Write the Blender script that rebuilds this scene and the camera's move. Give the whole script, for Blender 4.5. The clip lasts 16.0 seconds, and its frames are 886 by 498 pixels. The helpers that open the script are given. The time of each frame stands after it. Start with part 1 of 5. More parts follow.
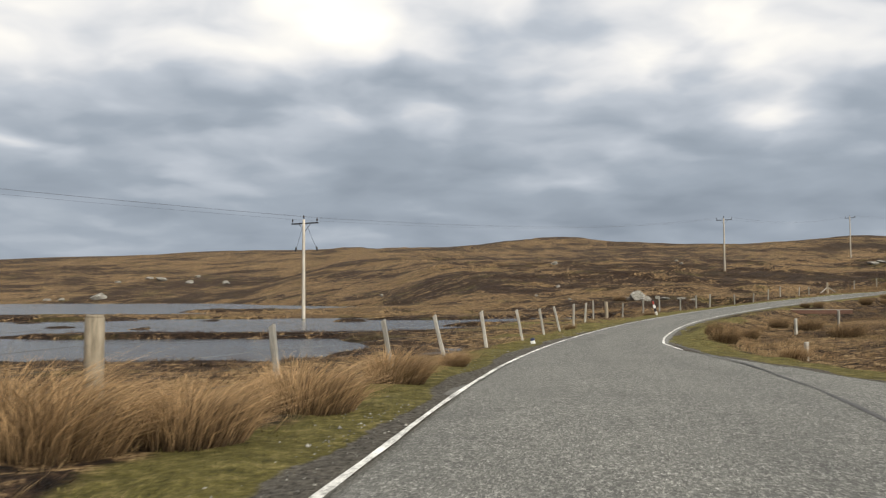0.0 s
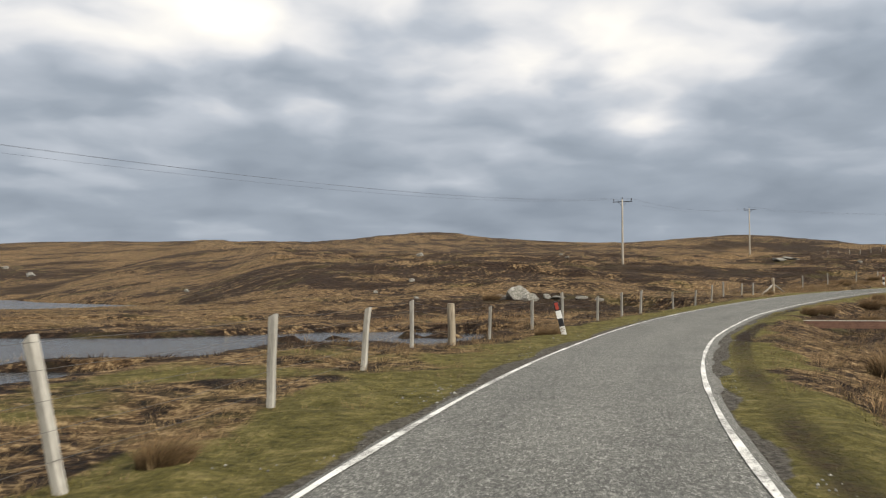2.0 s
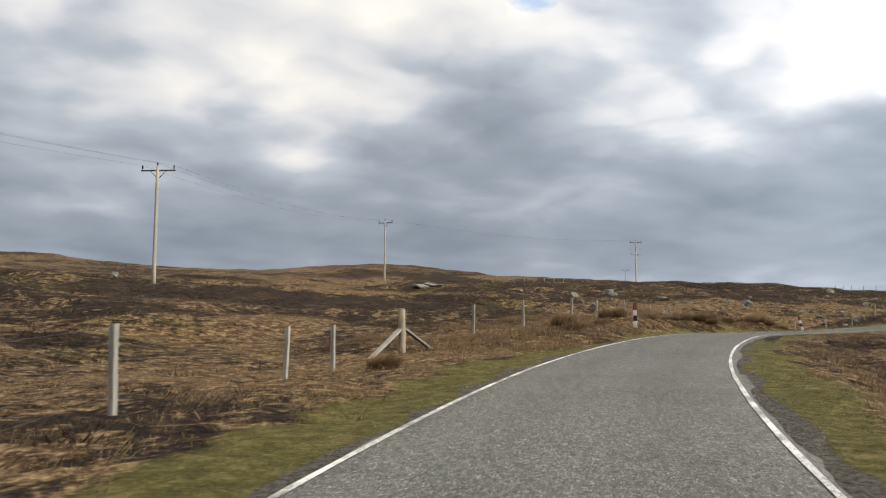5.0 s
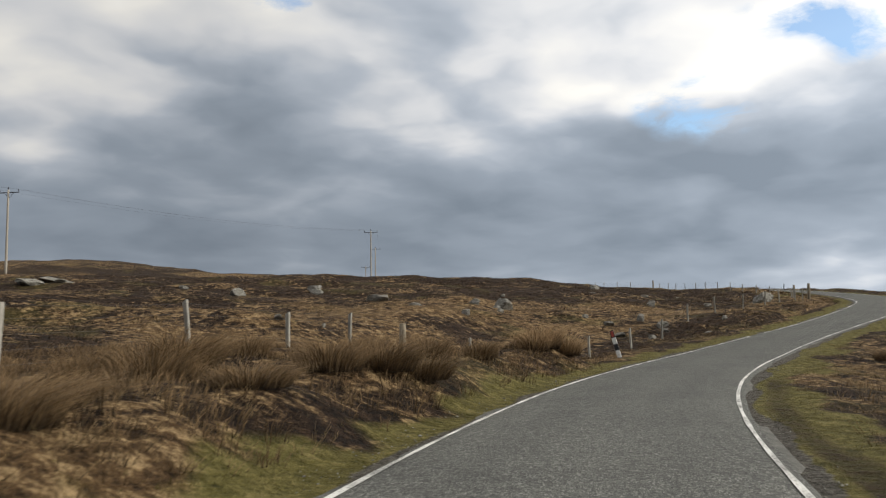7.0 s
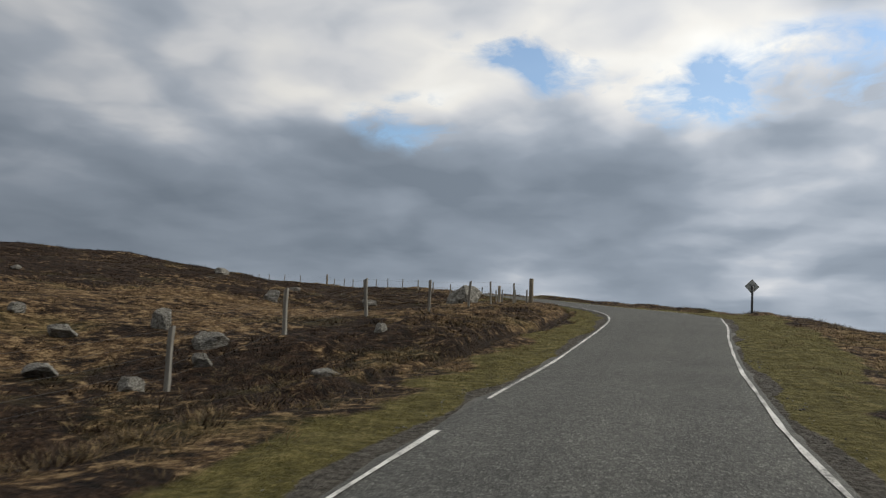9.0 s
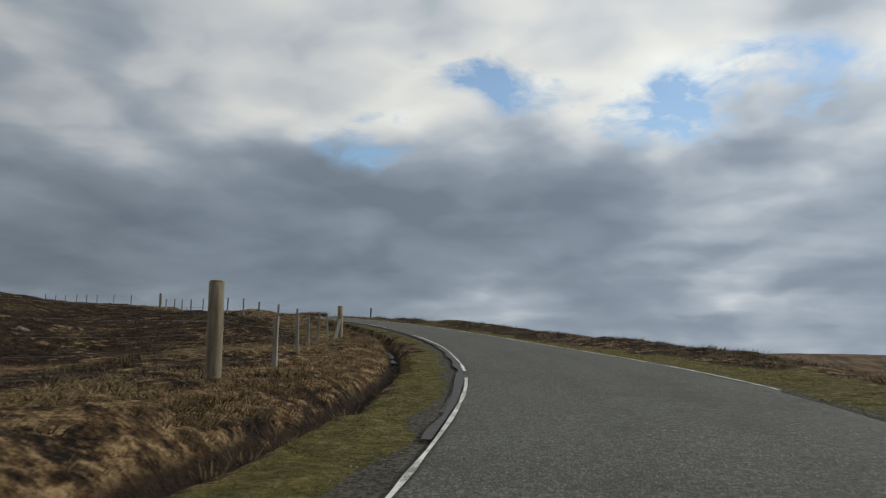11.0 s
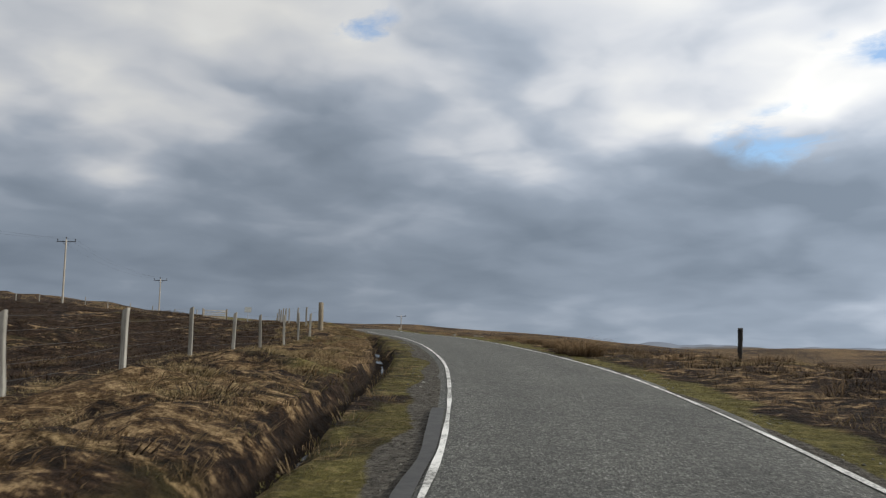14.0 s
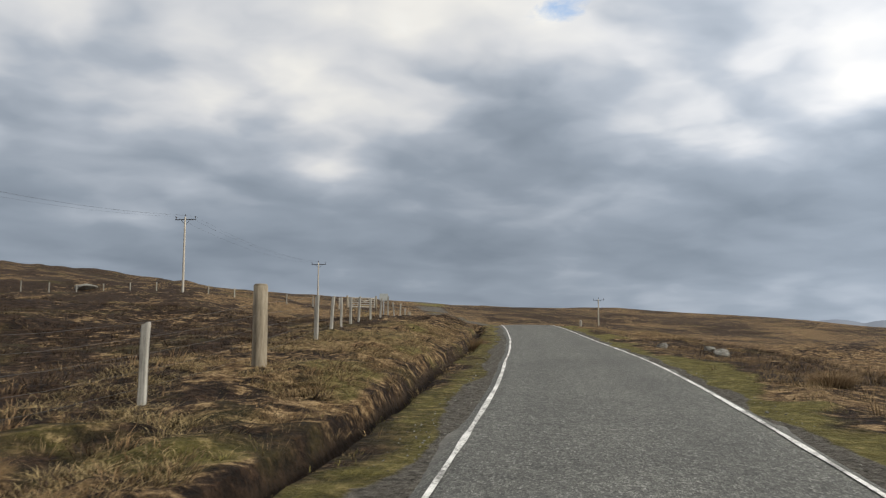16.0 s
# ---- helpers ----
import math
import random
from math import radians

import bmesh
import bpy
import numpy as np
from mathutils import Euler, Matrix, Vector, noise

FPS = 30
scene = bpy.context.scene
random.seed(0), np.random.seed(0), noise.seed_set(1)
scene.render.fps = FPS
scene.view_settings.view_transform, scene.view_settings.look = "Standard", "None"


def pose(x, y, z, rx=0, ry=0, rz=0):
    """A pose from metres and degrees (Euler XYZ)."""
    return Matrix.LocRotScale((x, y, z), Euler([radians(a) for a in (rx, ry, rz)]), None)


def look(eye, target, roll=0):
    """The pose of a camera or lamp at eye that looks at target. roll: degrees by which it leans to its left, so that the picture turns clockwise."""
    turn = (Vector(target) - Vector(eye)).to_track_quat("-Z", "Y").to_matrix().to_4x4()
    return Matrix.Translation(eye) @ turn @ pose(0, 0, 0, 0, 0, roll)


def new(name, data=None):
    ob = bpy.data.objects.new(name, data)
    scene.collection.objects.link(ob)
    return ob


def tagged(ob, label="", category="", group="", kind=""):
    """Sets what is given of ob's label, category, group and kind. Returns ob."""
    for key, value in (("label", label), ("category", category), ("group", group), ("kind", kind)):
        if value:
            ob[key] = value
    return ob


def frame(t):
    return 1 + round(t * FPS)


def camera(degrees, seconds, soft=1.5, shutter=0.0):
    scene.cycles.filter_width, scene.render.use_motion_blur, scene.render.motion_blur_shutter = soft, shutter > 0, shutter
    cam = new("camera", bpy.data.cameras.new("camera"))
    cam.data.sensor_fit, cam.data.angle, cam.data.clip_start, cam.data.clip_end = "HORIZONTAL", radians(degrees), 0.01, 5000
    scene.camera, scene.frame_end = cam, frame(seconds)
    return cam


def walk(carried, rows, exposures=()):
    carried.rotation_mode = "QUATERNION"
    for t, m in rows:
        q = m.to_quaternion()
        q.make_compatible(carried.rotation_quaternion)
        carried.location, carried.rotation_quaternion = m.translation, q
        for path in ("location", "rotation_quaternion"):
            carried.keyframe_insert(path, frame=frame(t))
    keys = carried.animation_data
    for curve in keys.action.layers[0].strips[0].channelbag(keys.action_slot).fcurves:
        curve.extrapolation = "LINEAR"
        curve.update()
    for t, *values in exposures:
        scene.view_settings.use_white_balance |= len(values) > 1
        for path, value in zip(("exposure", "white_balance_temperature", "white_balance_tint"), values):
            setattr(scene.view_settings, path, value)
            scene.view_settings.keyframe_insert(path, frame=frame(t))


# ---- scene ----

cam = camera(54.0, 16.0, soft=1.2, shutter=0.07)
# seconds, eye x y z, heading clockwise from +y, pitch up, lean to the left
DRIVE = [
    (0.0, 0.00, 0.00, 1.30, 0.00, 2.99, -0.32),
    (0.5, 1.30, 7.57, 1.27, 0.77, 3.01, -0.21),
    (1.0, 2.69, 15.05, 1.22, 2.05, 2.70, 0.25),
    (1.5, 4.29, 22.32, 1.14, 4.65, 2.35, 0.85),
    (2.0, 6.47, 29.85, 1.08, 7.82, 2.88, 0.18),
    (2.5, 9.07, 37.40, 1.09, 11.57, 3.49, -0.13),
    (3.0, 12.21, 44.96, 1.16, 15.29, 3.94, 0.31),
    (3.5, 15.95, 52.40, 1.27, 19.42, 4.46, 1.28),
    (4.0, 20.42, 59.72, 1.45, 23.45, 4.71, 1.85),
    (4.2, 22.31, 62.57, 1.52, 25.03, 4.73, 1.52),
    (4.5, 25.32, 66.77, 1.64, 27.18, 4.82, 1.02),
    (5.0, 30.69, 73.57, 1.86, 30.48, 5.12, 0.31),
    (5.5, 36.43, 79.96, 2.12, 34.35, 5.43, -0.18),
    (6.0, 42.48, 85.76, 2.40, 38.86, 5.60, -0.80),
    (6.3, 46.22, 88.92, 2.57, 41.46, 5.59, -1.23),
    (6.5, 48.76, 90.89, 2.67, 43.04, 5.53, -1.09),
    (7.0, 55.17, 95.43, 2.86, 46.72, 5.11, -0.68),
    (7.5, 61.98, 99.67, 2.94, 51.32, 4.18, -1.03),
    (8.0, 69.40, 103.32, 2.92, 56.57, 3.69, -1.20),
    (8.5, 77.20, 106.35, 2.97, 61.49, 4.45, 0.15),
    (9.0, 85.31, 108.87, 3.19, 66.14, 5.41, 1.97),
    (9.2, 88.66, 109.64, 3.32, 67.87, 5.99, 2.06),
    (9.5, 93.70, 110.67, 3.54, 69.92, 6.57, 1.45),
    (10.0, 102.07, 112.15, 4.03, 71.43, 7.30, 0.77),
    (10.5, 110.30, 113.60, 4.59, 70.69, 7.42, 0.62),
    (11.0, 118.36, 115.29, 5.12, 68.31, 6.76, 0.89),
    (11.3, 123.10, 116.48, 5.38, 66.37, 6.39, 1.22),
    (11.5, 126.24, 117.34, 5.54, 64.94, 6.23, 1.03),
    (12.0, 133.92, 119.79, 5.90, 60.58, 6.21, 0.34),
    (12.5, 141.07, 122.80, 6.29, 55.94, 6.64, 0.78),
    (13.0, 147.39, 126.21, 6.72, 51.50, 7.01, 0.79),
    (13.5, 153.32, 129.94, 7.18, 46.87, 6.95, 0.34),
    (14.0, 158.93, 134.19, 7.65, 41.93, 6.92, 0.65),
    (14.5, 164.09, 138.82, 8.11, 37.25, 6.79, 0.86),
    (15.0, 168.80, 143.75, 8.52, 33.39, 6.34, 0.53),
    (15.5, 173.21, 148.90, 8.86, 30.66, 5.84, 0.34),
    (16.0, 177.38, 154.19, 9.16, 28.61, 5.70, 0.27),
]


def facing(x, y, z, heading, pitch, lean):
    h, p = radians(heading), radians(pitch)
    eye = Vector((x, y, z))
    return look(eye, eye + Vector((math.sin(h) * math.cos(p), math.cos(h) * math.cos(p), math.sin(p))), lean)


walk(cam, [(t, facing(*r)) for t, *r in DRIVE], exposures=[(0.0, 0.38, 6600, 8), (4.2, 0.38, 6600, 9), (6.3, 0.0, 6550, 8), (7.0, -0.1, 6500, 8), (8.0, -0.22, 6480, 8), (8.5, -0.35, 6500, 9), (9.0, -0.55, 6400, 8), (11.3, -0.72, 6250, 5), (12.5, -0.5, 6150, 7), (13.5, -0.3, 6200, 8), (14.5, -0.18, 6250, 8), (16.0, 0.08, 6420, 8)])

# ---- light: a broken overcast with the sun veiled, to the south-west ----
SUN_HEADING, SUN_HEIGHT = 140.0, 26.0
world = bpy.data.worlds.new("overcast_sky")
scene.world = world
world.use_nodes = True
wn, wl = world.node_tree.nodes, world.node_tree.links
wn.clear()


def wnode(kind, **sockets):
    n = wn.new(kind)
    for key, value in sockets.items():
        k = int(key[1:]) if key[0] == "i" and key[1:].isdigit() else key
        if hasattr(value, "is_linked"):
            wl.new(value, n.inputs[k])
        else:
            n.inputs[k].default_value = value
    return n


def wmath(op, a, b=0.0, c=0.0):
    n = wnode("ShaderNodeMath", i0=a, i1=b, i2=c)
    n.operation = op
    return n.outputs[0]


def wramp(fac, stops):
    n = wnode("ShaderNodeValToRGB", i0=fac)
    el = n.color_ramp.elements
    el[0].position, el[0].color = stops[0][0], (*stops[0][1], 1)
    el[1].position, el[1].color = stops[-1][0], (*stops[-1][1], 1)
    for p, c in stops[1:-1]:
        e = el.new(p)
        e.color = (*c, 1)
    return n.outputs[0]


def wmix(fac, a, b):
    n = wn.new("ShaderNodeMix")
    n.data_type = "RGBA"
    for k, v in ((0, fac), (6, a), (7, b)):
        if hasattr(v, "is_linked"):
            wl.new(v, n.inputs[k])
        else:
            n.inputs[k].default_value = v
    return n.outputs[2]


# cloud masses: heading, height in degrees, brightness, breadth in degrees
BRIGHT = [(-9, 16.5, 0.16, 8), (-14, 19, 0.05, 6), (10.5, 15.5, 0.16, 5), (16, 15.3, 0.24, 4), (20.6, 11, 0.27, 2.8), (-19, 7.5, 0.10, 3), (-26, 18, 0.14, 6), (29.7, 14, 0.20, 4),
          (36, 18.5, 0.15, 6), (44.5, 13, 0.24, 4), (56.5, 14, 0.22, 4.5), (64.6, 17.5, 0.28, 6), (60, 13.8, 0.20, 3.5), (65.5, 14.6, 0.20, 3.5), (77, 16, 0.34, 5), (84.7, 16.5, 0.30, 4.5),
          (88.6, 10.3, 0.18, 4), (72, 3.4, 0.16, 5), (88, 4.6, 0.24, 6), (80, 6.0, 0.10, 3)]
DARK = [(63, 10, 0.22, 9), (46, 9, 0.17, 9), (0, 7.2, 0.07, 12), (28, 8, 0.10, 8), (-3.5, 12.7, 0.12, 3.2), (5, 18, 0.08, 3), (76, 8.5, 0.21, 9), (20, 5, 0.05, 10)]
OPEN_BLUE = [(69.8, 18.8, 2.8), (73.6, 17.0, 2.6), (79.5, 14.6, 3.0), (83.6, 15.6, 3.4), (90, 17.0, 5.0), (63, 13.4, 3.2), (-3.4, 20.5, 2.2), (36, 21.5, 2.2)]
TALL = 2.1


def build_sky():
    sky = wn.new("ShaderNodeTexSky")
    sky.sky_type = "NISHITA"
    sky.sun_disc = False
    sky.sun_elevation, sky.sun_rotation = radians(SUN_HEIGHT), radians(SUN_HEADING)
    co = wn.new("ShaderNodeTexCoord")
    xyz = wnode("ShaderNodeSeparateXYZ", i0=co.outputs["Generated"])
    up = wmath("MAXIMUM", xyz.outputs[2], 0.0)
    flat = wnode("ShaderNodeCombineXYZ", i0=xyz.outputs[0], i1=xyz.outputs[1], i2=wmath("MULTIPLY", xyz.outputs[2], TALL)).outputs[0]
    drift = wnode("ShaderNodeTexNoise", Vector=flat, Scale=9.0, Detail=4.0, Roughness=0.5)
    shift = wnode("ShaderNodeVectorMath", i0=drift.outputs["Color"], i1=(0.5, 0.5, 0.5))
    shift.operation = "SUBTRACT"
    push = wnode("ShaderNodeVectorMath", i0=shift.outputs[0], i1=(0.07, 0.07, 0.09))
    push.operation = "MULTIPLY"
    warped = wnode("ShaderNodeVectorMath", i0=flat, i1=push.outputs[0])
    warped.operation = "ADD"
    at = warped.outputs[0]

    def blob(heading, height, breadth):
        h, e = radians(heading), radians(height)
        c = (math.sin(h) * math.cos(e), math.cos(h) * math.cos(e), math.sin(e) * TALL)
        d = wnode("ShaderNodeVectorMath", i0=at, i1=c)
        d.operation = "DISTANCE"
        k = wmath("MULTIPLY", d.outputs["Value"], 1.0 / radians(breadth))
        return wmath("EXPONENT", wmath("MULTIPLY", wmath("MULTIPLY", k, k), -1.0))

    # a cloud deck seen in perspective, lit from the sun's side
    depth = wmath("ADD", up, 0.22)
    deck = wnode("ShaderNodeCombineXYZ", i0=wmath("DIVIDE", xyz.outputs[0], depth), i1=wmath("DIVIDE", xyz.outputs[1], depth)).outputs[0]
    curl = wnode("ShaderNodeTexNoise", Vector=deck, Scale=3.2, Detail=3.0, Roughness=0.5)
    bend = wnode("ShaderNodeVectorMath", i0=curl.outputs["Color"], i1=(0.22, 0.22, 0.0))
    bend.operation = "MULTIPLY"
    rolled = wnode("ShaderNodeVectorMath", i0=deck, i1=bend.outputs[0])
    rolled.operation = "ADD"
    deck = rolled.outputs[0]
    sunward = wnode("ShaderNodeVectorMath", i0=deck, i1=(0.075, -0.075, 0.0))
    sunward.operation = "ADD"

    def puffs(vector):
        mass = wnode("ShaderNodeTexNoise", Vector=vector, Scale=1.9, Detail=5.0, Roughness=0.42).outputs[0]
        cell = wnode("ShaderNodeTexVoronoi", Vector=vector, Scale=3.1)
        cell.feature = "SMOOTH_F1"
        cell.inputs["Smoothness"].default_value = 0.9
        cell.inputs["Detail"].default_value = 2.0
        cell.inputs["Roughness"].default_value = 0.35
        return wmath("MULTIPLY_ADD", cell.outputs["Distance"], -0.26, mass)

    thick = puffs(deck)
    relief = wmath("SUBTRACT", thick, puffs(sunward.outputs[0]))
    fall = wnode("ShaderNodeMapRange", i0=up, i1=0.0, i2=0.40, i3=0.15, i4=0.76).outputs[0]
    strong = wnode("ShaderNodeMapRange", i0=up, i1=0.02, i2=0.3, i3=0.30, i4=0.85).outputs[0]
    lum = wmath("ADD", fall, wmath("MULTIPLY", wmath("SUBTRACT", thick, 0.39), strong))
    lum = wmath("MULTIPLY_ADD", relief, wmath("MULTIPLY", strong, 0.8), lum)
    body = wmath("MULTIPLY_ADD", thick, 2.0, 0.08)
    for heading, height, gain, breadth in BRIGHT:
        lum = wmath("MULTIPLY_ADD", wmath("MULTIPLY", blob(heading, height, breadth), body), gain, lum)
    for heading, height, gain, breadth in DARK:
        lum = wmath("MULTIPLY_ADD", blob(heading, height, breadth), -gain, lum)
    haze = wnode("ShaderNodeMapRange", i0=up, i1=0.0, i2=0.09, i3=0.19, i4=0.0).outputs[0]
    lum = wmath("ADD", lum, haze)
    cloud = wramp(lum, [(0.05, (0.20, 0.235, 0.285)), (0.28, (0.29, 0.33, 0.39)), (0.45, (0.43, 0.465, 0.525)), (0.62, (0.67, 0.67, 0.69)), (0.80, (0.86, 0.83, 0.79)), (1.0, (0.98, 0.955, 0.91))])
    gap = 0.0
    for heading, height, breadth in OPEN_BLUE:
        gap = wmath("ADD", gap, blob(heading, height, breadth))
    torn = wnode("ShaderNodeTexNoise", Vector=deck, Scale=4.5, Detail=7.0, Roughness=0.6).outputs[0]
    inside = wnode("ShaderNodeMapRange", i0=gap, i1=0.12, i2=0.45, i3=0.0, i4=1.0).outputs[0]
    gap = wmath("MULTIPLY", wmath("MULTIPLY_ADD", wmath("SUBTRACT", torn, 0.49), 5.5, wmath("MULTIPLY", gap, 0.45)), inside)
    gap = wnode("ShaderNodeMapRange", i0=gap, i1=0.0, i2=0.95, i3=0.0, i4=0.92).outputs[0]
    # the cloud is lit through towards the sun
    way = (math.sin(radians(105)) * 0.95, math.cos(radians(105)) * 0.95, 0.31)
    near_sun = wnode("ShaderNodeVectorMath", i0=co.outputs["Generated"], i1=way)
    near_sun.operation = "DOT_PRODUCT"
    glow = wnode("ShaderNodeMapRange", i0=near_sun.outputs["Value"], i1=0.35, i2=1.0, i3=0.95, i4=1.65).outputs[0]
    b1 = wnode("ShaderNodeBackground", Color=cloud, Strength=glow)
    clear = wnode("ShaderNodeVectorMath", i0=sky.outputs[0], i1=(0.92, 1.0, 1.08))
    clear.operation = "MULTIPLY"
    b2 = wnode("ShaderNodeBackground", Color=clear.outputs[0], Strength=0.21)
    mix = wnode("ShaderNodeMixShader", i0=gap, i1=b1.outputs[0], i2=b2.outputs[0])
    out = wn.new("ShaderNodeOutputWorld")
    wl.new(mix.outputs[0], out.inputs[0])


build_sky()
sun = new("sun", bpy.data.lights.new("sun", "SUN"))
sun.data.energy, sun.data.angle, sun.data.color = 3.5, radians(7), (1.0, 0.94, 0.84)
_h, _e = radians(SUN_HEADING), radians(SUN_HEIGHT)
sun.matrix_world = look(Vector((0, 0, 60)) + 50 * Vector((math.sin(_h) * math.cos(_e), math.cos(_h) * math.cos(_e), math.sin(_e))), Vector((0, 0, 60)))

# ---- materials ----
class Shade:
    """A small builder of node materials."""

    def __init__(self, name, rough=0.9, metal=0.0, spec=0.3):
        self.m = bpy.data.materials.new(name)
        self.m.use_nodes = True
        self.t = self.m.node_tree
        self.b = self.t.nodes["Principled BSDF"]
        self.b.inputs["Roughness"].default_value = rough
        self.b.inputs["Metallic"].default_value = metal
        self.b.inputs["Specular IOR Level"].default_value = spec

    def node(self, kind, **sockets):
        n = self.t.nodes.new(kind)
        for key, value in sockets.items():
            k = int(key[1:]) if key[0] == "i" and key[1:].isdigit() else key
            if hasattr(value, "is_linked"):
                self.t.links.new(value, n.inputs[k])
            else:
                n.inputs[k].default_value = value
        return n

    def place(self, world=True):
        if world:
            return self.node("ShaderNodeNewGeometry").outputs["Position"]
        return self.node("ShaderNodeTexCoord").outputs["Object"]

    def noise(self, scale, detail=4.0, rough=0.55, distortion=0.0, at=None):
        return self.node("ShaderNodeTexNoise", Vector=at or self.place(), Scale=scale, Detail=detail, Roughness=rough, Distortion=distortion).outputs[0]

    def math(self, op, a, b=0.0, c=0.0):
        n = self.node("ShaderNodeMath", i0=a, i1=b, i2=c)
        n.operation = op
        return n.outputs[0]

    def ramp(self, fac, *stops):
        n = self.node("ShaderNodeValToRGB", i0=fac)
        el = n.color_ramp.elements
        el[0].position, el[0].color = stops[0][0], (*stops[0][1], 1)
        el[1].position, el[1].color = stops[-1][0], (*stops[-1][1], 1)
        for p, c in stops[1:-1]:
            el.new(p).color = (*c, 1)
        return n.outputs[0]

    def step(self, fac, a, b):
        n = self.node("ShaderNodeMapRange", i0=fac, i1=a, i2=b, i3=0.0, i4=1.0)
        n.interpolation_type = "SMOOTHSTEP"
        return n.outputs[0]

    def mix(self, fac, a, b, kind="MIX"):
        n = self.t.nodes.new("ShaderNodeMix")
        n.data_type, n.blend_type = "RGBA", kind
        for k, v in ((0, fac), (6, a), (7, b)):
            if hasattr(v, "is_linked"):
                self.t.links.new(v, n.inputs[k])
            else:
                n.inputs[k].default_value = (*v, 1) if isinstance(v, tuple) and len(v) == 3 else v
        return n.outputs[2]

    def grown(self, name):
        n = self.t.nodes.new("ShaderNodeAttribute")
        n.attribute_name = name
        return n.outputs["Fac"]

    def random(self):
        return self.node("ShaderNodeObjectInfo").outputs["Random"]

    def island(self):
        return self.node("ShaderNodeNewGeometry").outputs["Random Per Island"]

    def color(self, c):
        if hasattr(c, "is_linked"):
            self.t.links.new(c, self.b.inputs["Base Color"])
        else:
            self.b.inputs["Base Color"].default_value = (*c, 1)
        return self

    def rough(self, r):
        self.t.links.new(r, self.b.inputs["Roughness"])
        return self

    def bump(self, height, strength=0.5, distance=0.02):
        n = self.node("ShaderNodeBump", Height=height, Strength=strength, Distance=distance)
        self.t.links.new(n.outputs[0], self.b.inputs["Normal"])
        return self


def moor_material():
    """Heather, sedge, moss, turf and peat."""
    s = Shade("moorland", 0.95, spec=0.12)
    patch = s.noise(0.9, 5, 0.65, 0.5)
    wide = s.node("ShaderNodeMapping", Vector=s.place())
    wide.inputs["Scale"].default_value = (0.85, 1.15, 1.0)
    streak = s.math("ADD", s.noise(0.085, 6, 0.68, 0.6, wide.outputs[0]), s.noise(0.30, 5, 0.66, 0.5, wide.outputs[0]))
    fine = s.noise(3.4, 6, 0.72)
    grain = s.noise(14.0, 5, 0.7)
    mixed = s.math("ADD", s.math("MULTIPLY", fine, 0.6), s.math("MULTIPLY", grain, 0.4))
    heather = s.ramp(mixed, (0.38, (0.004, 0.0028, 0.002)), (0.5, (0.024, 0.0145, 0.009)), (0.62, (0.090, 0.053, 0.030)))
    sedge = s.ramp(mixed, (0.38, (0.016, 0.0095, 0.005)), (0.5, (0.115, 0.069, 0.032)), (0.61, (0.42, 0.295, 0.155)))
    k = s.math("ADD", s.math("MULTIPLY", s.grown("sedge"), 0.75), s.math("MULTIPLY", s.math("SUBTRACT", s.math("ADD", patch, fine), 1.0), 2.6))
    k = s.math("ADD", k, s.math("MULTIPLY", s.math("SUBTRACT", streak, 0.93), 2.4))
    c = s.mix(s.step(k, 0.32, 0.85), heather, sedge)
    moss = s.ramp(mixed, (0.36, (0.045, 0.042, 0.010)), (0.64, (0.22, 0.19, 0.06)))
    c = s.mix(s.math("MULTIPLY", s.step(s.noise(0.21, 5, 0.65), 0.54, 0.66), 0.3), c, moss)
    turf = s.ramp(mixed, (0.34, (0.034, 0.031, 0.008)), (0.5, (0.115, 0.100, 0.029)), (0.66, (0.26, 0.21, 0.085)))
    c = s.mix(s.step(s.math("ADD", s.grown("turf"), s.math("MULTIPLY", s.math("SUBTRACT", patch, 0.5), 0.9)), 0.35, 0.7), c, turf)
    grit = s.ramp(grain, (0.35, (0.035, 0.031, 0.026)), (0.65, (0.16, 0.146, 0.122)))
    c = s.mix(s.step(s.math("ADD", s.grown("grit"), s.math("MULTIPLY", s.math("SUBTRACT", fine, 0.5), 0.9)), 0.4, 0.6), c, grit)
    peat = s.ramp(mixed, (0.36, (0.008, 0.006, 0.004)), (0.62, (0.045, 0.029, 0.018)))
    c = s.mix(s.step(s.math("ADD", s.grown("peat"), s.math("MULTIPLY", s.math("SUBTRACT", fine, 0.5), 0.8)), 0.3, 0.75), c, peat)
    s.color(c)
    s.bump(s.math("ADD", s.math("MULTIPLY", patch, 2.6), s.math("ADD", fine, s.math("MULTIPLY", grain, 0.6))), 1.0, 0.16)
    return s.m


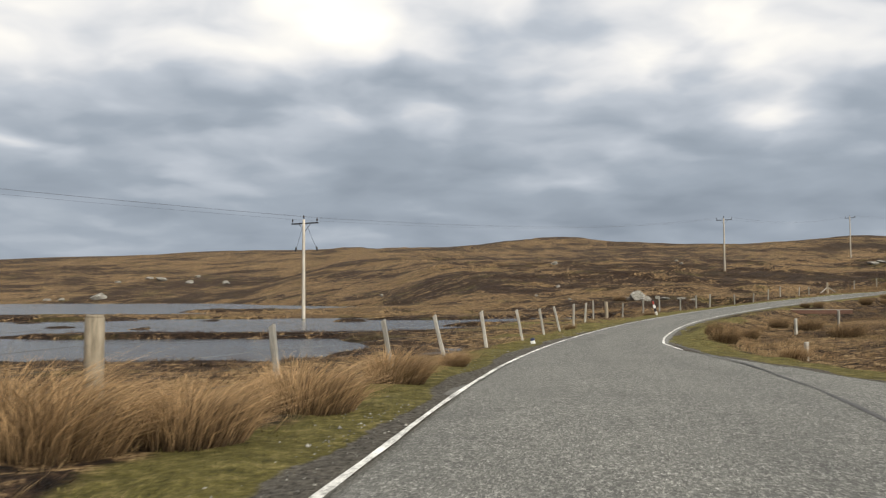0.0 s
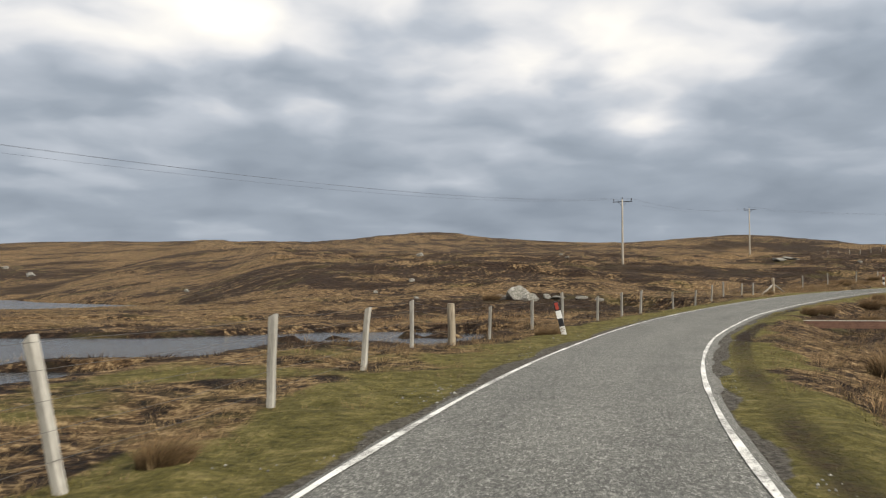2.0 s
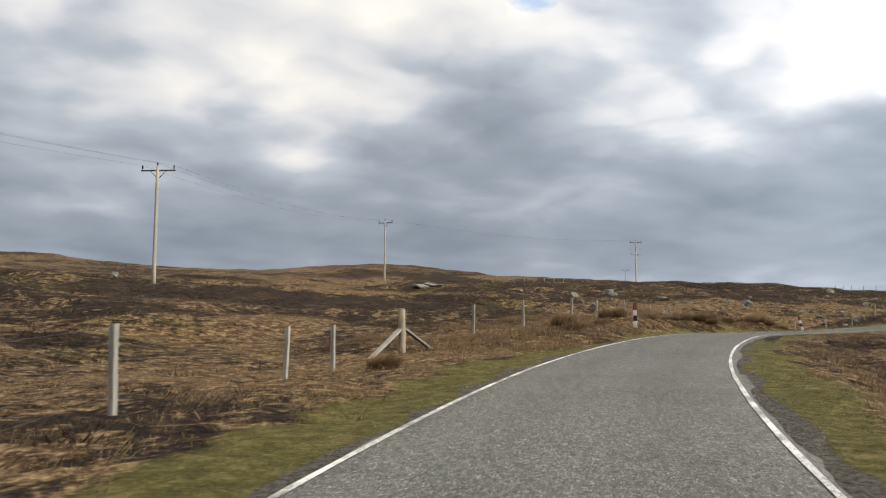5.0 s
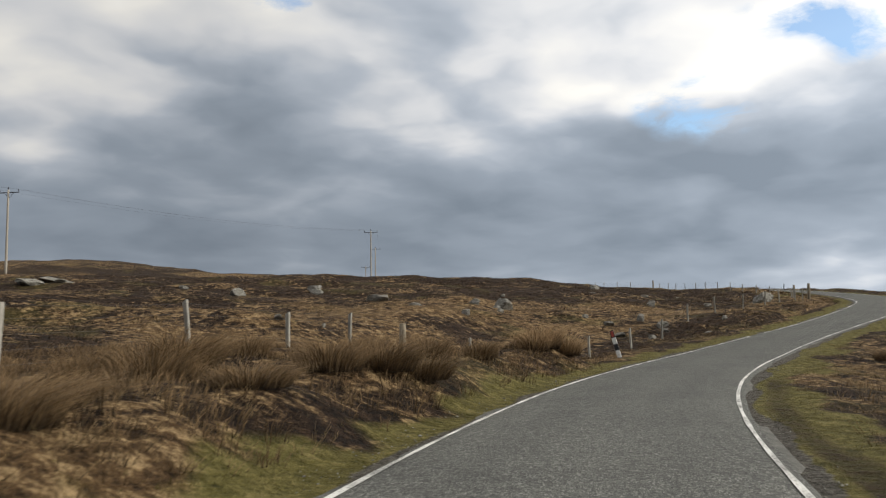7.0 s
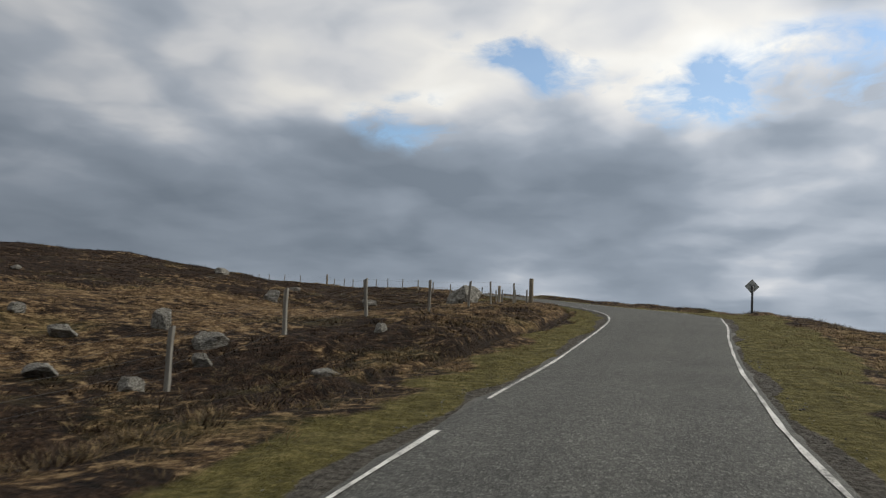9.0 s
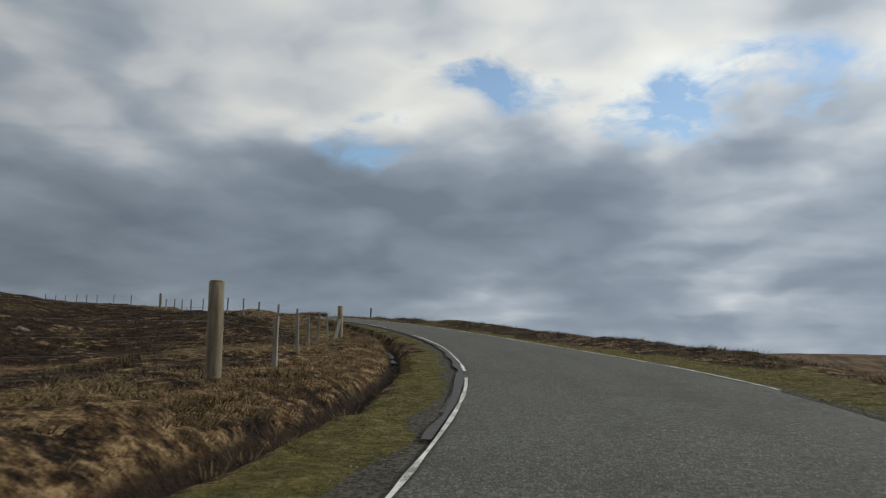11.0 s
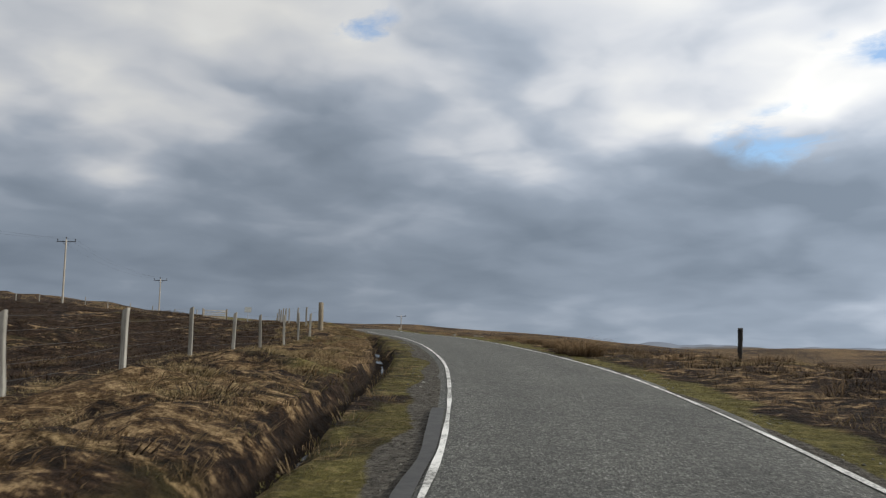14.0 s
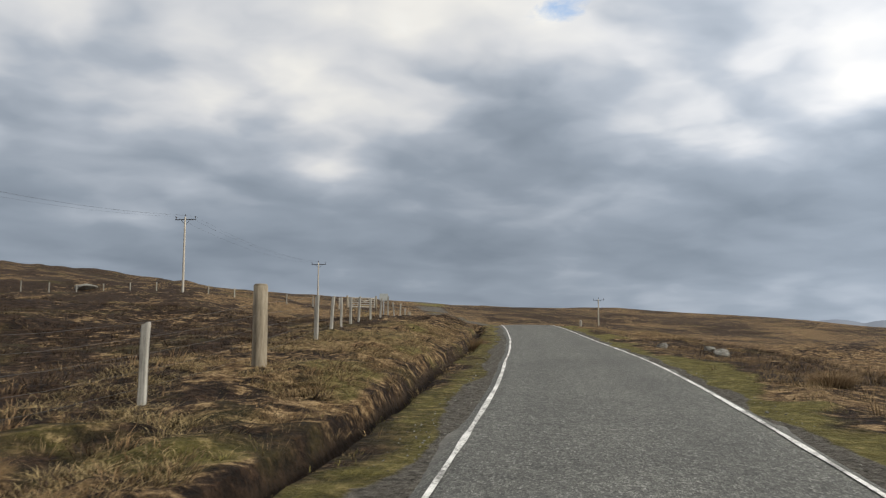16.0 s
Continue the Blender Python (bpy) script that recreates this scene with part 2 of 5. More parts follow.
def asphalt_material():
    """Old surface dressing: pale chippings, darker wheel tracks and tar."""
    s = Shade("worn_asphalt", 0.85, spec=0.3)
    stone = s.node("ShaderNodeTexVoronoi", Vector=s.place(), Scale=34.0)
    speck = s.noise(60.0, 3, 0.6)
    broad = s.noise(0.5, 5, 0.6)
    mid = s.noise(3.2, 5, 0.65)
    base = s.ramp(stone.outputs["Color"], (0.1, (0.10, 0.098, 0.088)), (0.6, (0.235, 0.232, 0.207)), (1.0, (0.45, 0.442, 0.395)))
    base = s.mix(s.step(speck, 0.40, 0.62), (0.065, 0.064, 0.057), base)
    lump = s.noise(9.0, 4, 0.7)
    base = s.mix(s.math("MULTIPLY", s.step(lump, 0.50, 0.64), 0.55), base, s.mix(1.0, base, (0.55, 0.56, 0.55), "MULTIPLY"))
    lone = s.node("ShaderNodeTexVoronoi", Vector=s.place(), Scale=24.0)
    base = s.mix(s.math("MULTIPLY", s.step(lone.outputs["Distance"], 0.30, 0.16), s.step(lone.outputs["Color"], 0.55, 0.75)), base, (0.42, 0.41, 0.385))
    base = s.mix(s.math("MULTIPLY", s.step(broad, 0.4, 0.7), 0.45), base, s.mix(1.0, base, (0.62, 0.62, 0.63), "MULTIPLY"))
    base = s.mix(s.math("MULTIPLY", s.step(mid, 0.5, 0.75), 0.3), base, s.mix(1.0, base, (1.25, 1.24, 1.2), "MULTIPLY"))
    base = s.mix(s.math("MULTIPLY", s.grown("track"), 0.35), base, s.mix(1.0, base, (0.66, 0.66, 0.67), "MULTIPLY"))
    dark = s.grown("resurfaced")
    base = s.mix(dark, base, s.mix(1.0, base, (0.66, 0.665, 0.66), "MULTIPLY"))
    dirt = s.ramp(mid, (0.3, (0.055, 0.051, 0.045)), (0.7, (0.17, 0.16, 0.14)))
    base = s.mix(s.math("MULTIPLY", s.grown("rim"), s.step(s.math("ADD", mid, s.grown("rim")), 0.75, 1.15)), base, dirt)
    s.color(base)
    s.bump(s.math("ADD", stone.outputs["Distance"], speck), 0.55, 0.012)
    return s.m


def line_material():
    s = Shade("worn_road_paint", 0.7)
    chips = s.noise(28.0, 5, 0.7)
    wear = s.noise(1.3, 4, 0.6)
    k = s.step(s.math("ADD", chips, s.math("MULTIPLY", wear, 0.6)), 0.66, 0.84)
    s.color(s.mix(k, (0.16, 0.155, 0.145), s.mix(s.step(wear, 0.3, 0.7), (0.52, 0.51, 0.47), (0.74, 0.73, 0.69))))
    s.bump(chips, 0.3, 0.006)
    return s.m


def water_material():
    s = Shade("loch_water", 0.16, spec=0.5)
    s.b.inputs["IOR"].default_value = 1.33
    s.color((0.016, 0.018, 0.020))
    at = s.node("ShaderNodeMapping", Vector=s.place())
    at.inputs["Scale"].default_value = (1.0, 2.2, 1.0)
    s.bump(s.math("ADD", s.noise(1.6, 3, 0.6, 0.4, at.outputs[0]), s.math("MULTIPLY", s.noise(6.0, 3, 0.6, 0.2, at.outputs[0]), 0.45)), 0.55, 0.07)
    return s.m


def plain(name, dark, light, scale=8.0, rough=0.8, metal=0.0, bump=0.3, stretch=None, vary=0.0):
    """Two shades of one thing by noise, with relief."""
    s = Shade(name, rough, metal)
    at = s.place(False)
    if stretch:
        mp = s.node("ShaderNodeMapping", Vector=at)
        mp.inputs["Scale"].default_value = stretch
        at = mp.outputs[0]
    n1 = s.noise(scale, 6, 0.65, 0.3, at)
    n2 = s.noise(scale * 7, 4, 0.6, 0.0, at)
    k = s.math("ADD", s.math("MULTIPLY", n1, 0.7), s.math("MULTIPLY", n2, 0.3))
    c = s.ramp(k, (0.32, dark), (0.68, light))
    if vary:
        v = s.math("ADD", 1.0 - vary, s.math("MULTIPLY", s.random(), 2 * vary))
        g = s.node("ShaderNodeCombineXYZ", i0=v, i1=v, i2=v)
        c = s.mix(1.0, c, g.outputs[0], "MULTIPLY")
    s.color(c)
    s.bump(k, bump, 0.01)
    return s.m


def rock_material():
    s = Shade("lichened_gneiss", 0.9)
    at = s.place(False)
    n1, n2 = s.noise(1.7, 6, 0.65, 0.5, at), s.noise(9.0, 6, 0.7, 0.0, at)
    c = s.ramp(n2, (0.32, (0.035, 0.033, 0.028)), (0.52, (0.19, 0.18, 0.155)), (0.72, (0.42, 0.40, 0.355)))
    c = s.mix(s.step(n1, 0.54, 0.70), c, (0.42, 0.41, 0.375))
    c = s.mix(s.math("MULTIPLY", s.step(s.noise(3.1, 5, 0.7, 0.2, at), 0.56, 0.66), 0.7), c, (0.065, 0.062, 0.05))
    s.color(c)
    s.bump(s.math("ADD", n1, n2), 0.8, 0.06)
    return s.m


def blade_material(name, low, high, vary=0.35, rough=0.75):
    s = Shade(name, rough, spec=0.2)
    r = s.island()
    # shade inside the clumps is put into the colour: dark root, light tip
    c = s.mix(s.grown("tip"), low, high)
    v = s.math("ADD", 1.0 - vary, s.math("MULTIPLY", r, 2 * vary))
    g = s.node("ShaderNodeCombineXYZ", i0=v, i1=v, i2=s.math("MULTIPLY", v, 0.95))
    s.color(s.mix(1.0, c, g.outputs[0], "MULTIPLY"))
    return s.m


MOOR, ASPHALT, PAINT, WATER, ROCK = moor_material(), asphalt_material(), line_material(), water_material(), rock_material()
POST_WOOD = plain("weathered_grey_timber", (0.11, 0.10, 0.085), (0.42, 0.40, 0.35), 3.0, 0.9, stretch=(6, 6, 0.6), vary=0.25)
ROUND_WOOD = plain("treated_brown_timber", (0.10, 0.08, 0.055), (0.33, 0.28, 0.205), 3.0, 0.9, stretch=(6, 6, 0.6), vary=0.2)
POLE_WOOD = plain("sun_bleached_pole_timber", (0.20, 0.18, 0.15), (0.46, 0.42, 0.36), 2.5, 0.9, stretch=(5, 5, 0.3), vary=0.15)
STEEL = plain("galvanised_steel", (0.16, 0.17, 0.18), (0.36, 0.37, 0.38), 12.0, 0.5, 0.8, 0.1)
DARK_STEEL = plain("dark_weathered_steel", (0.035, 0.037, 0.04), (0.09, 0.09, 0.095), 10.0, 0.6, 0.5, 0.1)
WIRE = plain("rusty_fence_wire", (0.06, 0.055, 0.05), (0.16, 0.15, 0.14), 20.0, 0.6, 0.6, 0.0)
CERAMIC = plain("brown_glazed_ceramic", (0.020, 0.014, 0.012), (0.05, 0.035, 0.03), 9.0, 0.25, 0.0, 0.0)
WHITE_PLASTIC = plain("dirty_white_plastic", (0.50, 0.50, 0.47), (0.80, 0.80, 0.78), 4.0, 0.5, 0.0, 0.05)
BLACK_PLASTIC = plain("black_plastic", (0.012, 0.012, 0.014), (0.03, 0.03, 0.034), 4.0, 0.5, 0.0, 0.05)
RED_REFLECTOR = plain("faded_red_reflector", (0.22, 0.035, 0.025), (0.42, 0.08, 0.055), 9.0, 0.35, 0.0, 0.1)

# ---- the lie of the land ----
# the driven line on the road surface: x, y, height
DRIVEN = [(-10.0, -62.0, -0.6), (-5.0, -31.0, -0.15), (0.0, 0.0, 0.05), (2.69, 15.05, -0.03), (6.47, 29.85, -0.17), (12.21, 44.96, -0.09),
          (20.42, 59.72, 0.2), (30.69, 73.57, 0.61), (42.48, 85.76, 1.15), (55.17, 95.43, 1.61), (69.4, 103.32, 1.67), (85.31, 108.87, 1.94),
          (102.07, 112.15, 2.78), (118.36, 115.29, 3.87), (133.92, 119.79, 4.65), (147.39, 126.21, 5.47), (158.93, 134.19, 6.4), (168.8, 143.75, 7.27),
          (177.38, 154.19, 7.91), (187.4, 167.9, 8.55), (195.8, 180.8, 9.06), (204.3, 194.4, 9.75), (213.6, 210.9, 10.4), (222.0, 227.5, 10.35), (231.0, 246.0, 9.4), (240.5, 265.0, 8.2)]
# edge lines, left and right of the driven line: metres along it from the start, metres across
LEFT_LINE = [(-70, 1.7), (0, 1.68), (7, 1.69), (16, 1.86), (29, 1.88), (36, 1.88), (43, 1.81), (49, 1.77), (54, 1.79), (60, 1.81), (70, 1.86), (78, 1.99), (86, 2.15), (100, 2.12), (113, 2.0), (119, 2.1), (129, 2.12), (134, 2.03),
             (140, 1.93), (145, 1.76), (154, 1.66), (158, 1.64), (164, 1.46), (172, 1.3), (180, 1.12), (196, 1.11), (204, 1.08), (209, 0.93), (214, 0.88), (224, 0.79), (233, 0.74), (240, 0.85), (247, 0.89), (254, 0.9), (260, 0.96), (266, 1.0), (272, 1.09), (285, 0.93), (299, 1.06), (400, 1.4)]
RIGHT_LINE = [(-70, -6.5), (0, -6.4), (8, -6.2), (16, -3.6), (22, -1.75), (26, -1.2), (30, -1.08), (39, -1.01), (46, -1.02), (53, -1.04), (60, -1.19), (67, -1.2), (72, -1.31), (83, -1.42), (94, -1.42), (105, -1.32), (113, -1.27), (121, -1.24), (129, -1.19), (133, -1.2),
              (139, -1.31), (144, -1.46), (151, -1.56), (156, -1.55), (162, -1.7), (172, -2.3), (181, -3.1), (188, -4.0), (196, -4.15), (200, -3.95), (204, -3.65), (210, -3.12), (217, -2.7), (221, -2.45), (226, -2.35), (231, -2.28), (240, -2.17), (245, -2.03), (252, -1.97), (260, -2.0), (266, -2.03), (286, -2.06), (300, -1.8), (400, -1.75)]


def spline(points, step):
    """A Catmull-Rom line through points, cut into equal steps."""
    p = np.array(points, float)
    p = np.vstack([2 * p[0] - p[1], p, 2 * p[-1] - p[-2]])
    out = []
    for a, b, c, d in zip(p, p[1:], p[2:], p[3:]):
        t = np.linspace(0, 1, 40, endpoint=False)[:, None]
        out.append(0.5 * (2 * b + (c - a) * t + (2 * a - 5 * b + 4 * c - d) * t ** 2 + (3 * b - a - 3 * c + d) * t ** 3))
    q = np.vstack(out + [p[-2:-1]])
    s = np.r_[0, np.cumsum(np.hypot(*np.diff(q[:, :2], axis=0).T))]
    at = np.arange(0, s[-1], step)
    return np.stack([np.interp(at, s, q[:, k]) for k in range(3)], 1), at


LINE, LINE_S = spline(DRIVEN, 0.5)
LINE_S = LINE_S - LINE_S[int(np.argmin(np.hypot(LINE[:, 0], LINE[:, 1])))]
TANGENT = np.gradient(LINE[:, :2], axis=0)
TANGENT /= np.linalg.norm(TANGENT, axis=1)[:, None]


def edges(s):
    return (np.interp(s, *np.array(LEFT_LINE, float).T), np.interp(s, *np.array(RIGHT_LINE, float).T))


def along(s, across):
    """The place on the driven line's level at s metres along and so many metres to the left."""
    s, across = np.asarray(s, float), np.asarray(across, float)
    x, y, z = (np.interp(s, LINE_S, LINE[:, k]) for k in range(3))
    tx, ty = np.interp(s, LINE_S, TANGENT[:, 0]), np.interp(s, LINE_S, TANGENT[:, 1])
    return x - ty * across, y + tx * across, z


def nearest(x, y):
    """For each place: metres along the road, metres to the left of the driven line, the road's height there."""
    x, y = np.ravel(x).astype(np.float32), np.ravel(y).astype(np.float32)
    lx, ly = LINE[::2, 0].astype(np.float32), LINE[::2, 1].astype(np.float32)
    best = np.empty(len(x), int)
    for a in range(0, len(x), 20000):
        d = (x[a:a + 20000, None] - lx) ** 2 + (y[a:a + 20000, None] - ly) ** 2
        best[a:a + 20000] = 2 * np.argmin(d, axis=1)
    t = TANGENT[best]
    dx, dy = x - LINE[best, 0], y - LINE[best, 1]
    s = LINE_S[best] + dx * t[:, 0] + dy * t[:, 1]
    return s, t[:, 0] * dy - t[:, 1] * dx, np.interp(s, LINE_S, LINE[:, 2])


def lattice(ix, iy, seed):
    h = (ix.astype(np.int64) * 374761393 + iy.astype(np.int64) * 668265263 + seed * 974711) & 0xFFFFFFFF
    h = ((h ^ (h >> 13)) * 1274126177) & 0xFFFFFFFF
    return ((h ^ (h >> 16)) & 0xFFFF) / 65535.0


def rough2(x, y, size, seed=0):
    """Smooth noise from -1 to 1 with features of that size in metres."""
    u, v = x / size, y / size
    iu, iv = np.floor(u), np.floor(v)
    fu, fv = u - iu, v - iv
    fu, fv = fu * fu * (3 - 2 * fu), fv * fv * (3 - 2 * fv)
    a, b = lattice(iu, iv, seed), lattice(iu + 1, iv, seed)
    c, d = lattice(iu, iv + 1, seed), lattice(iu + 1, iv + 1, seed)
    return 2 * ((a * (1 - fu) + b * fu) * (1 - fv) + (c * (1 - fu) + d * fu) * fv) - 1


def smooth(x, a, b):
    t = np.clip((x - a) / (b - a), 0, 1)
    return t * t * (3 - 2 * t)


def soft(x, width):
    return width * np.logaddexp(0, x / width)


# low hills and hollows on the moor: x, y, reach along x, reach along y, height
HILLS = [(-60, 190, 60, 45, 3.0), (68, 500, 42, 60, 5.5), (166, 332, 42, 50, 4.2), (112, 168, 26, 20, 0.9), (136, 162, 24, 18, 1.7), (150, 190, 30, 30, 0.6), (25, 130, 24, 10, 1.3),
         (168, 180, 16, 18, 0.5), (212, 205, 22, 30, -0.65), (330, 330, 120, 120, -3.2), (66, 72, 16, 14, -0.7), (150, 100, 30, 16, -0.8), (165, 168, 22, 20, 0.35),
         (110, 230, 35, 35, -1.0), (440, 410, 100, 100, 3.2), (340, 480, 55, 55, -3.0), (188, 138, 24, 15, 1.75), (186, 180, 12, 12, 0.5), (-225, 430, 60, 80, -3.0), (1450, 100, 350, 300, -16.0), (1350, 720, 300, 260, 11.0), (182, 118, 20, 14, 0.8), (176, 212, 22, 20, 2.0), (200, 400, 45, 70, 4.0), (173, 158, 9, 9, 0.3), (192, 262, 34, 24, 2.3), (150, 250, 40, 40, -1.5)]
WATER_LEVEL = -0.42
# ground by the left fence against the road: metres along, metres up
LEFT_BANK = [(-60, -0.1), (8, 0.0), (12, -0.11), (20, -0.19), (28, -0.2), (32, -0.05), (36, -0.08), (40, 0.04), (48, 0.05), (52, -0.25), (58, -0.2), (60, -0.06), (64, -0.25), (67, -0.18), (70, -0.3), (76, -0.5), (81, -0.27), (85, -0.09), (90, 0.04), (96, -0.2), (100, -0.25),
             (104, -0.05), (111, 0.3), (117, 0.5), (123, 0.63), (128, 0.72), (134, 0.52), (138, 0.36), (143, -0.5), (150, -0.66), (155, -0.53), (160, -0.4), (164, 0.19), (169, 0.4), (180, 0.37), (191, 0.38), (198, 0.07), (205, 0.05), (210, -0.04), (213, -0.11), (217, -0.22),
             (220, -0.33), (223, -0.2), (228, -0.1), (232, 0.0), (240, 0.02), (244, 0.07), (248, -0.04), (252, -0.14), (256, -0.07), (263, 0.05), (266, 0.25), (274, 0.52), (300, 0.52)]
RIGHT_BANK = [(-60, -0.4), (20, -0.5), (40, -0.45), (70, -0.5), (100, -0.4), (130, -0.25), (160, -0.2), (185, 0.02), (195, 0.1), (215, 0.12), (235, 0.14), (248, 0.1), (262, -0.25), (300, -0.2)]
# how far the left fence runs from the driven line: metres along, metres across
FENCE_LINE = [(-60, 5.4), (8, 4.9), (16, 4.2), (28, 3.5), (36, 3.5), (44, 4.2), (52, 5.4), (58, 5.0), (67, 4.2), (76, 4.3), (85, 5.0), (96, 6.7), (104, 7.0), (117, 6.8), (123, 8.0), (137, 8.7), (145, 7.2), (160, 7.3), (173, 6.4), (184, 6.2), (192, 4.8), (198, 4.8), (209, 5.2), (220, 3.9), (228, 5.5), (242, 6.2), (256, 5.5), (266, 4.8), (274, 5.9), (300, 6.4)]


def moor_height(x, y):
    z = 0.066 * soft(y - 70, 9.0) - 0.12 + 0.012 * soft(x - 60, 15.0) - 0.18
    z = z - 0.046 * soft(x - 205, 32.0) - 0.02 * soft(-30 - x, 40.0)
    r = np.hypot(x - 60, y - 90)
    z = z * (1 - smooth(r, 420, 1500)) + (12 + 7 * rough2(x, y, 600, 5)) * smooth(r, 420, 1500)
    for hx, hy, rx, ry, hh in HILLS:
        z = z + hh * np.exp(-((x - hx) / rx) ** 2 - ((y - hy) / ry) ** 2)
    z = z + 0.8 * rough2(x, y, 31, 1) * smooth(r, 30, 120) + 0.38 * rough2(x, y, 9.5, 2) + (0.2 + 0.16 * smooth(y, 70, 130)) * rough2(x + y, y, 3.7, 3) + 0.13 * rough2(x, y, 1.7, 4)
    # the low ground by the loch lies just above the water, and the hill behind begins at its far shore
    west = smooth(14 - x, 0, 20)
    far = np.interp(x, FAR_SHORE[0], FAR_SHORE[1])
    front = -0.1 + 0.105 * soft(y - far - 3, 5.0) + 0.5 * rough2(x, y, 14, 14) * smooth(y - far, 4, 30)
    z = z * (1 - west) + west * (np.minimum(z, front) if np.ndim(z) else min(z, front))
    low = np.maximum(smooth(60 - x, 0, 25) * smooth(105 - y, 0, 20), west)
    z = z * (1 - low) + low * (-0.22 + soft(z + 0.22, 0.10))
    # the loch: a shallow basin with low peat islands and ragged channels
    wet = loch(x, y)
    peaty = np.minimum(z, WATER_LEVEL + 0.24 + 0.10 * rough2(x, y, 3.0, 8) + 0.07 * rough2(x, y, 1.1, 15))
    z = z + (peaty - z) * smooth(wet, -7, -2)
    z = z + (WATER_LEVEL - 0.35 - z) * smooth(wet, -0.55, 0.75)
    # pools beside the bend
    for px, py, rx, ry in POOLS:
        k = np.hypot((x - px) / rx, (y - py) / ry) + 0.25 * rough2(x, y, 3.0, 12)
        z = np.where(k < 1.7, z * smooth(k, 0.95, 1.6) + (pool_level(py) - 0.2) * (1 - smooth(k, 0.95, 1.6)), z)
    return z


POOLS = [(26.9, 82.6, 2.2, 4.4), (15.0, 69.4, 1.7, 1.2)]
# shores of the loch: far shore; near shore and spit of the near sheet; near side of the far sheet
FAR_SHORE = np.array([(-140, -90, -46, -33, -20, -10, -2, 6, 12), (216, 210, 188, 157, 138, 124, 106, 92, 84)], float)
NEAR_SHORE = np.array([(-16, -9, -3, 0, 2, 4, 5.5, 7.4, 9, 11, 12.5), (39, 36.5, 37.6, 38.5, 43.5, 49.5, 52.6, 54.6, 55.3, 56.0, 59.2)], float)
SPIT_SHORE = np.array([(-20, -12.5, -6, 1, 4, 6.5, 9, 11, 12.8), (66, 63.4, 60, 59, 60.6, 63, 63.4, 62.4, 60.6)], float)
SPIT_BACK = np.array([(-140, -60, -24, -17, -12, -8), (62, 66, 73, 84, 98, 115)], float)


def loch(x, y):
    """Metres inside the water's edge, less than nothing on land."""
    near = np.minimum(np.minimum(y - np.interp(x, *NEAR_SHORE), np.interp(x, *SPIT_SHORE) - y), np.minimum(x + 15, 12.9 - x))
    tongue = 1.6 * (1 - np.hypot((x - 4.0) / 5.2, (y - 47.6) / 1.1))
    islet = 1.0 * (1 - np.hypot((x + 6) / 1.1, (y - 56.4) / 0.8))
    near = np.minimum(near, -np.maximum(tongue, islet))
    for ix, iy, rx in ((5.3, 57.0, 0.7), (7.0, 58.2, 0.95), (9.3, 58.6, 0.6), (10.6, 58.9, 0.5)):
        near = np.minimum(near, -0.6 * (1 - np.hypot((x - ix) / rx, (y - iy) / 0.5)))
    far = np.minimum(np.minimum(y - np.interp(x, *SPIT_BACK), np.interp(x, *FAR_SHORE) - y), -9 - x)
    far = np.minimum(far, -2.0 * (1 - np.hypot((x + 19) / 9.0, (y - 92) / 4.5)))
    gut = np.minimum(1.1 - np.abs(y - 74 + 0.12 * (x + 5)), np.minimum(x + 22, 3 - x))
    isles = 1.9 * rough2(x * 0.3, y, 4.6, 9) + 1.1 * rough2(x * 0.45, y, 2.1, 10) + 0.75
    marsh = np.minimum(np.minimum(isles, 0.35 * (y - 22.5)), np.minimum(0.35 * (64 - y), 0.5 * (-3.6 - x)))
    marsh = np.minimum(marsh, 0.3 * (x + 75))
    return np.maximum(np.maximum(near, marsh), np.maximum(far, gut)) + 0.55 * rough2(x, y, 5, 7) + 0.3 * rough2(x, y, 1.9, 13)


def pool_level(py):
    return 0.05 if py > 80 else -0.34


def ditch_line(s):
    """How far the ditch runs from the edge line."""
    return 1.55 + 0.6 * (1 - smooth(s, 160, 195)) - 0.2 * smooth(s, 222, 250) + 0.12 * rough2(s, s * 0, 4.0, 22)


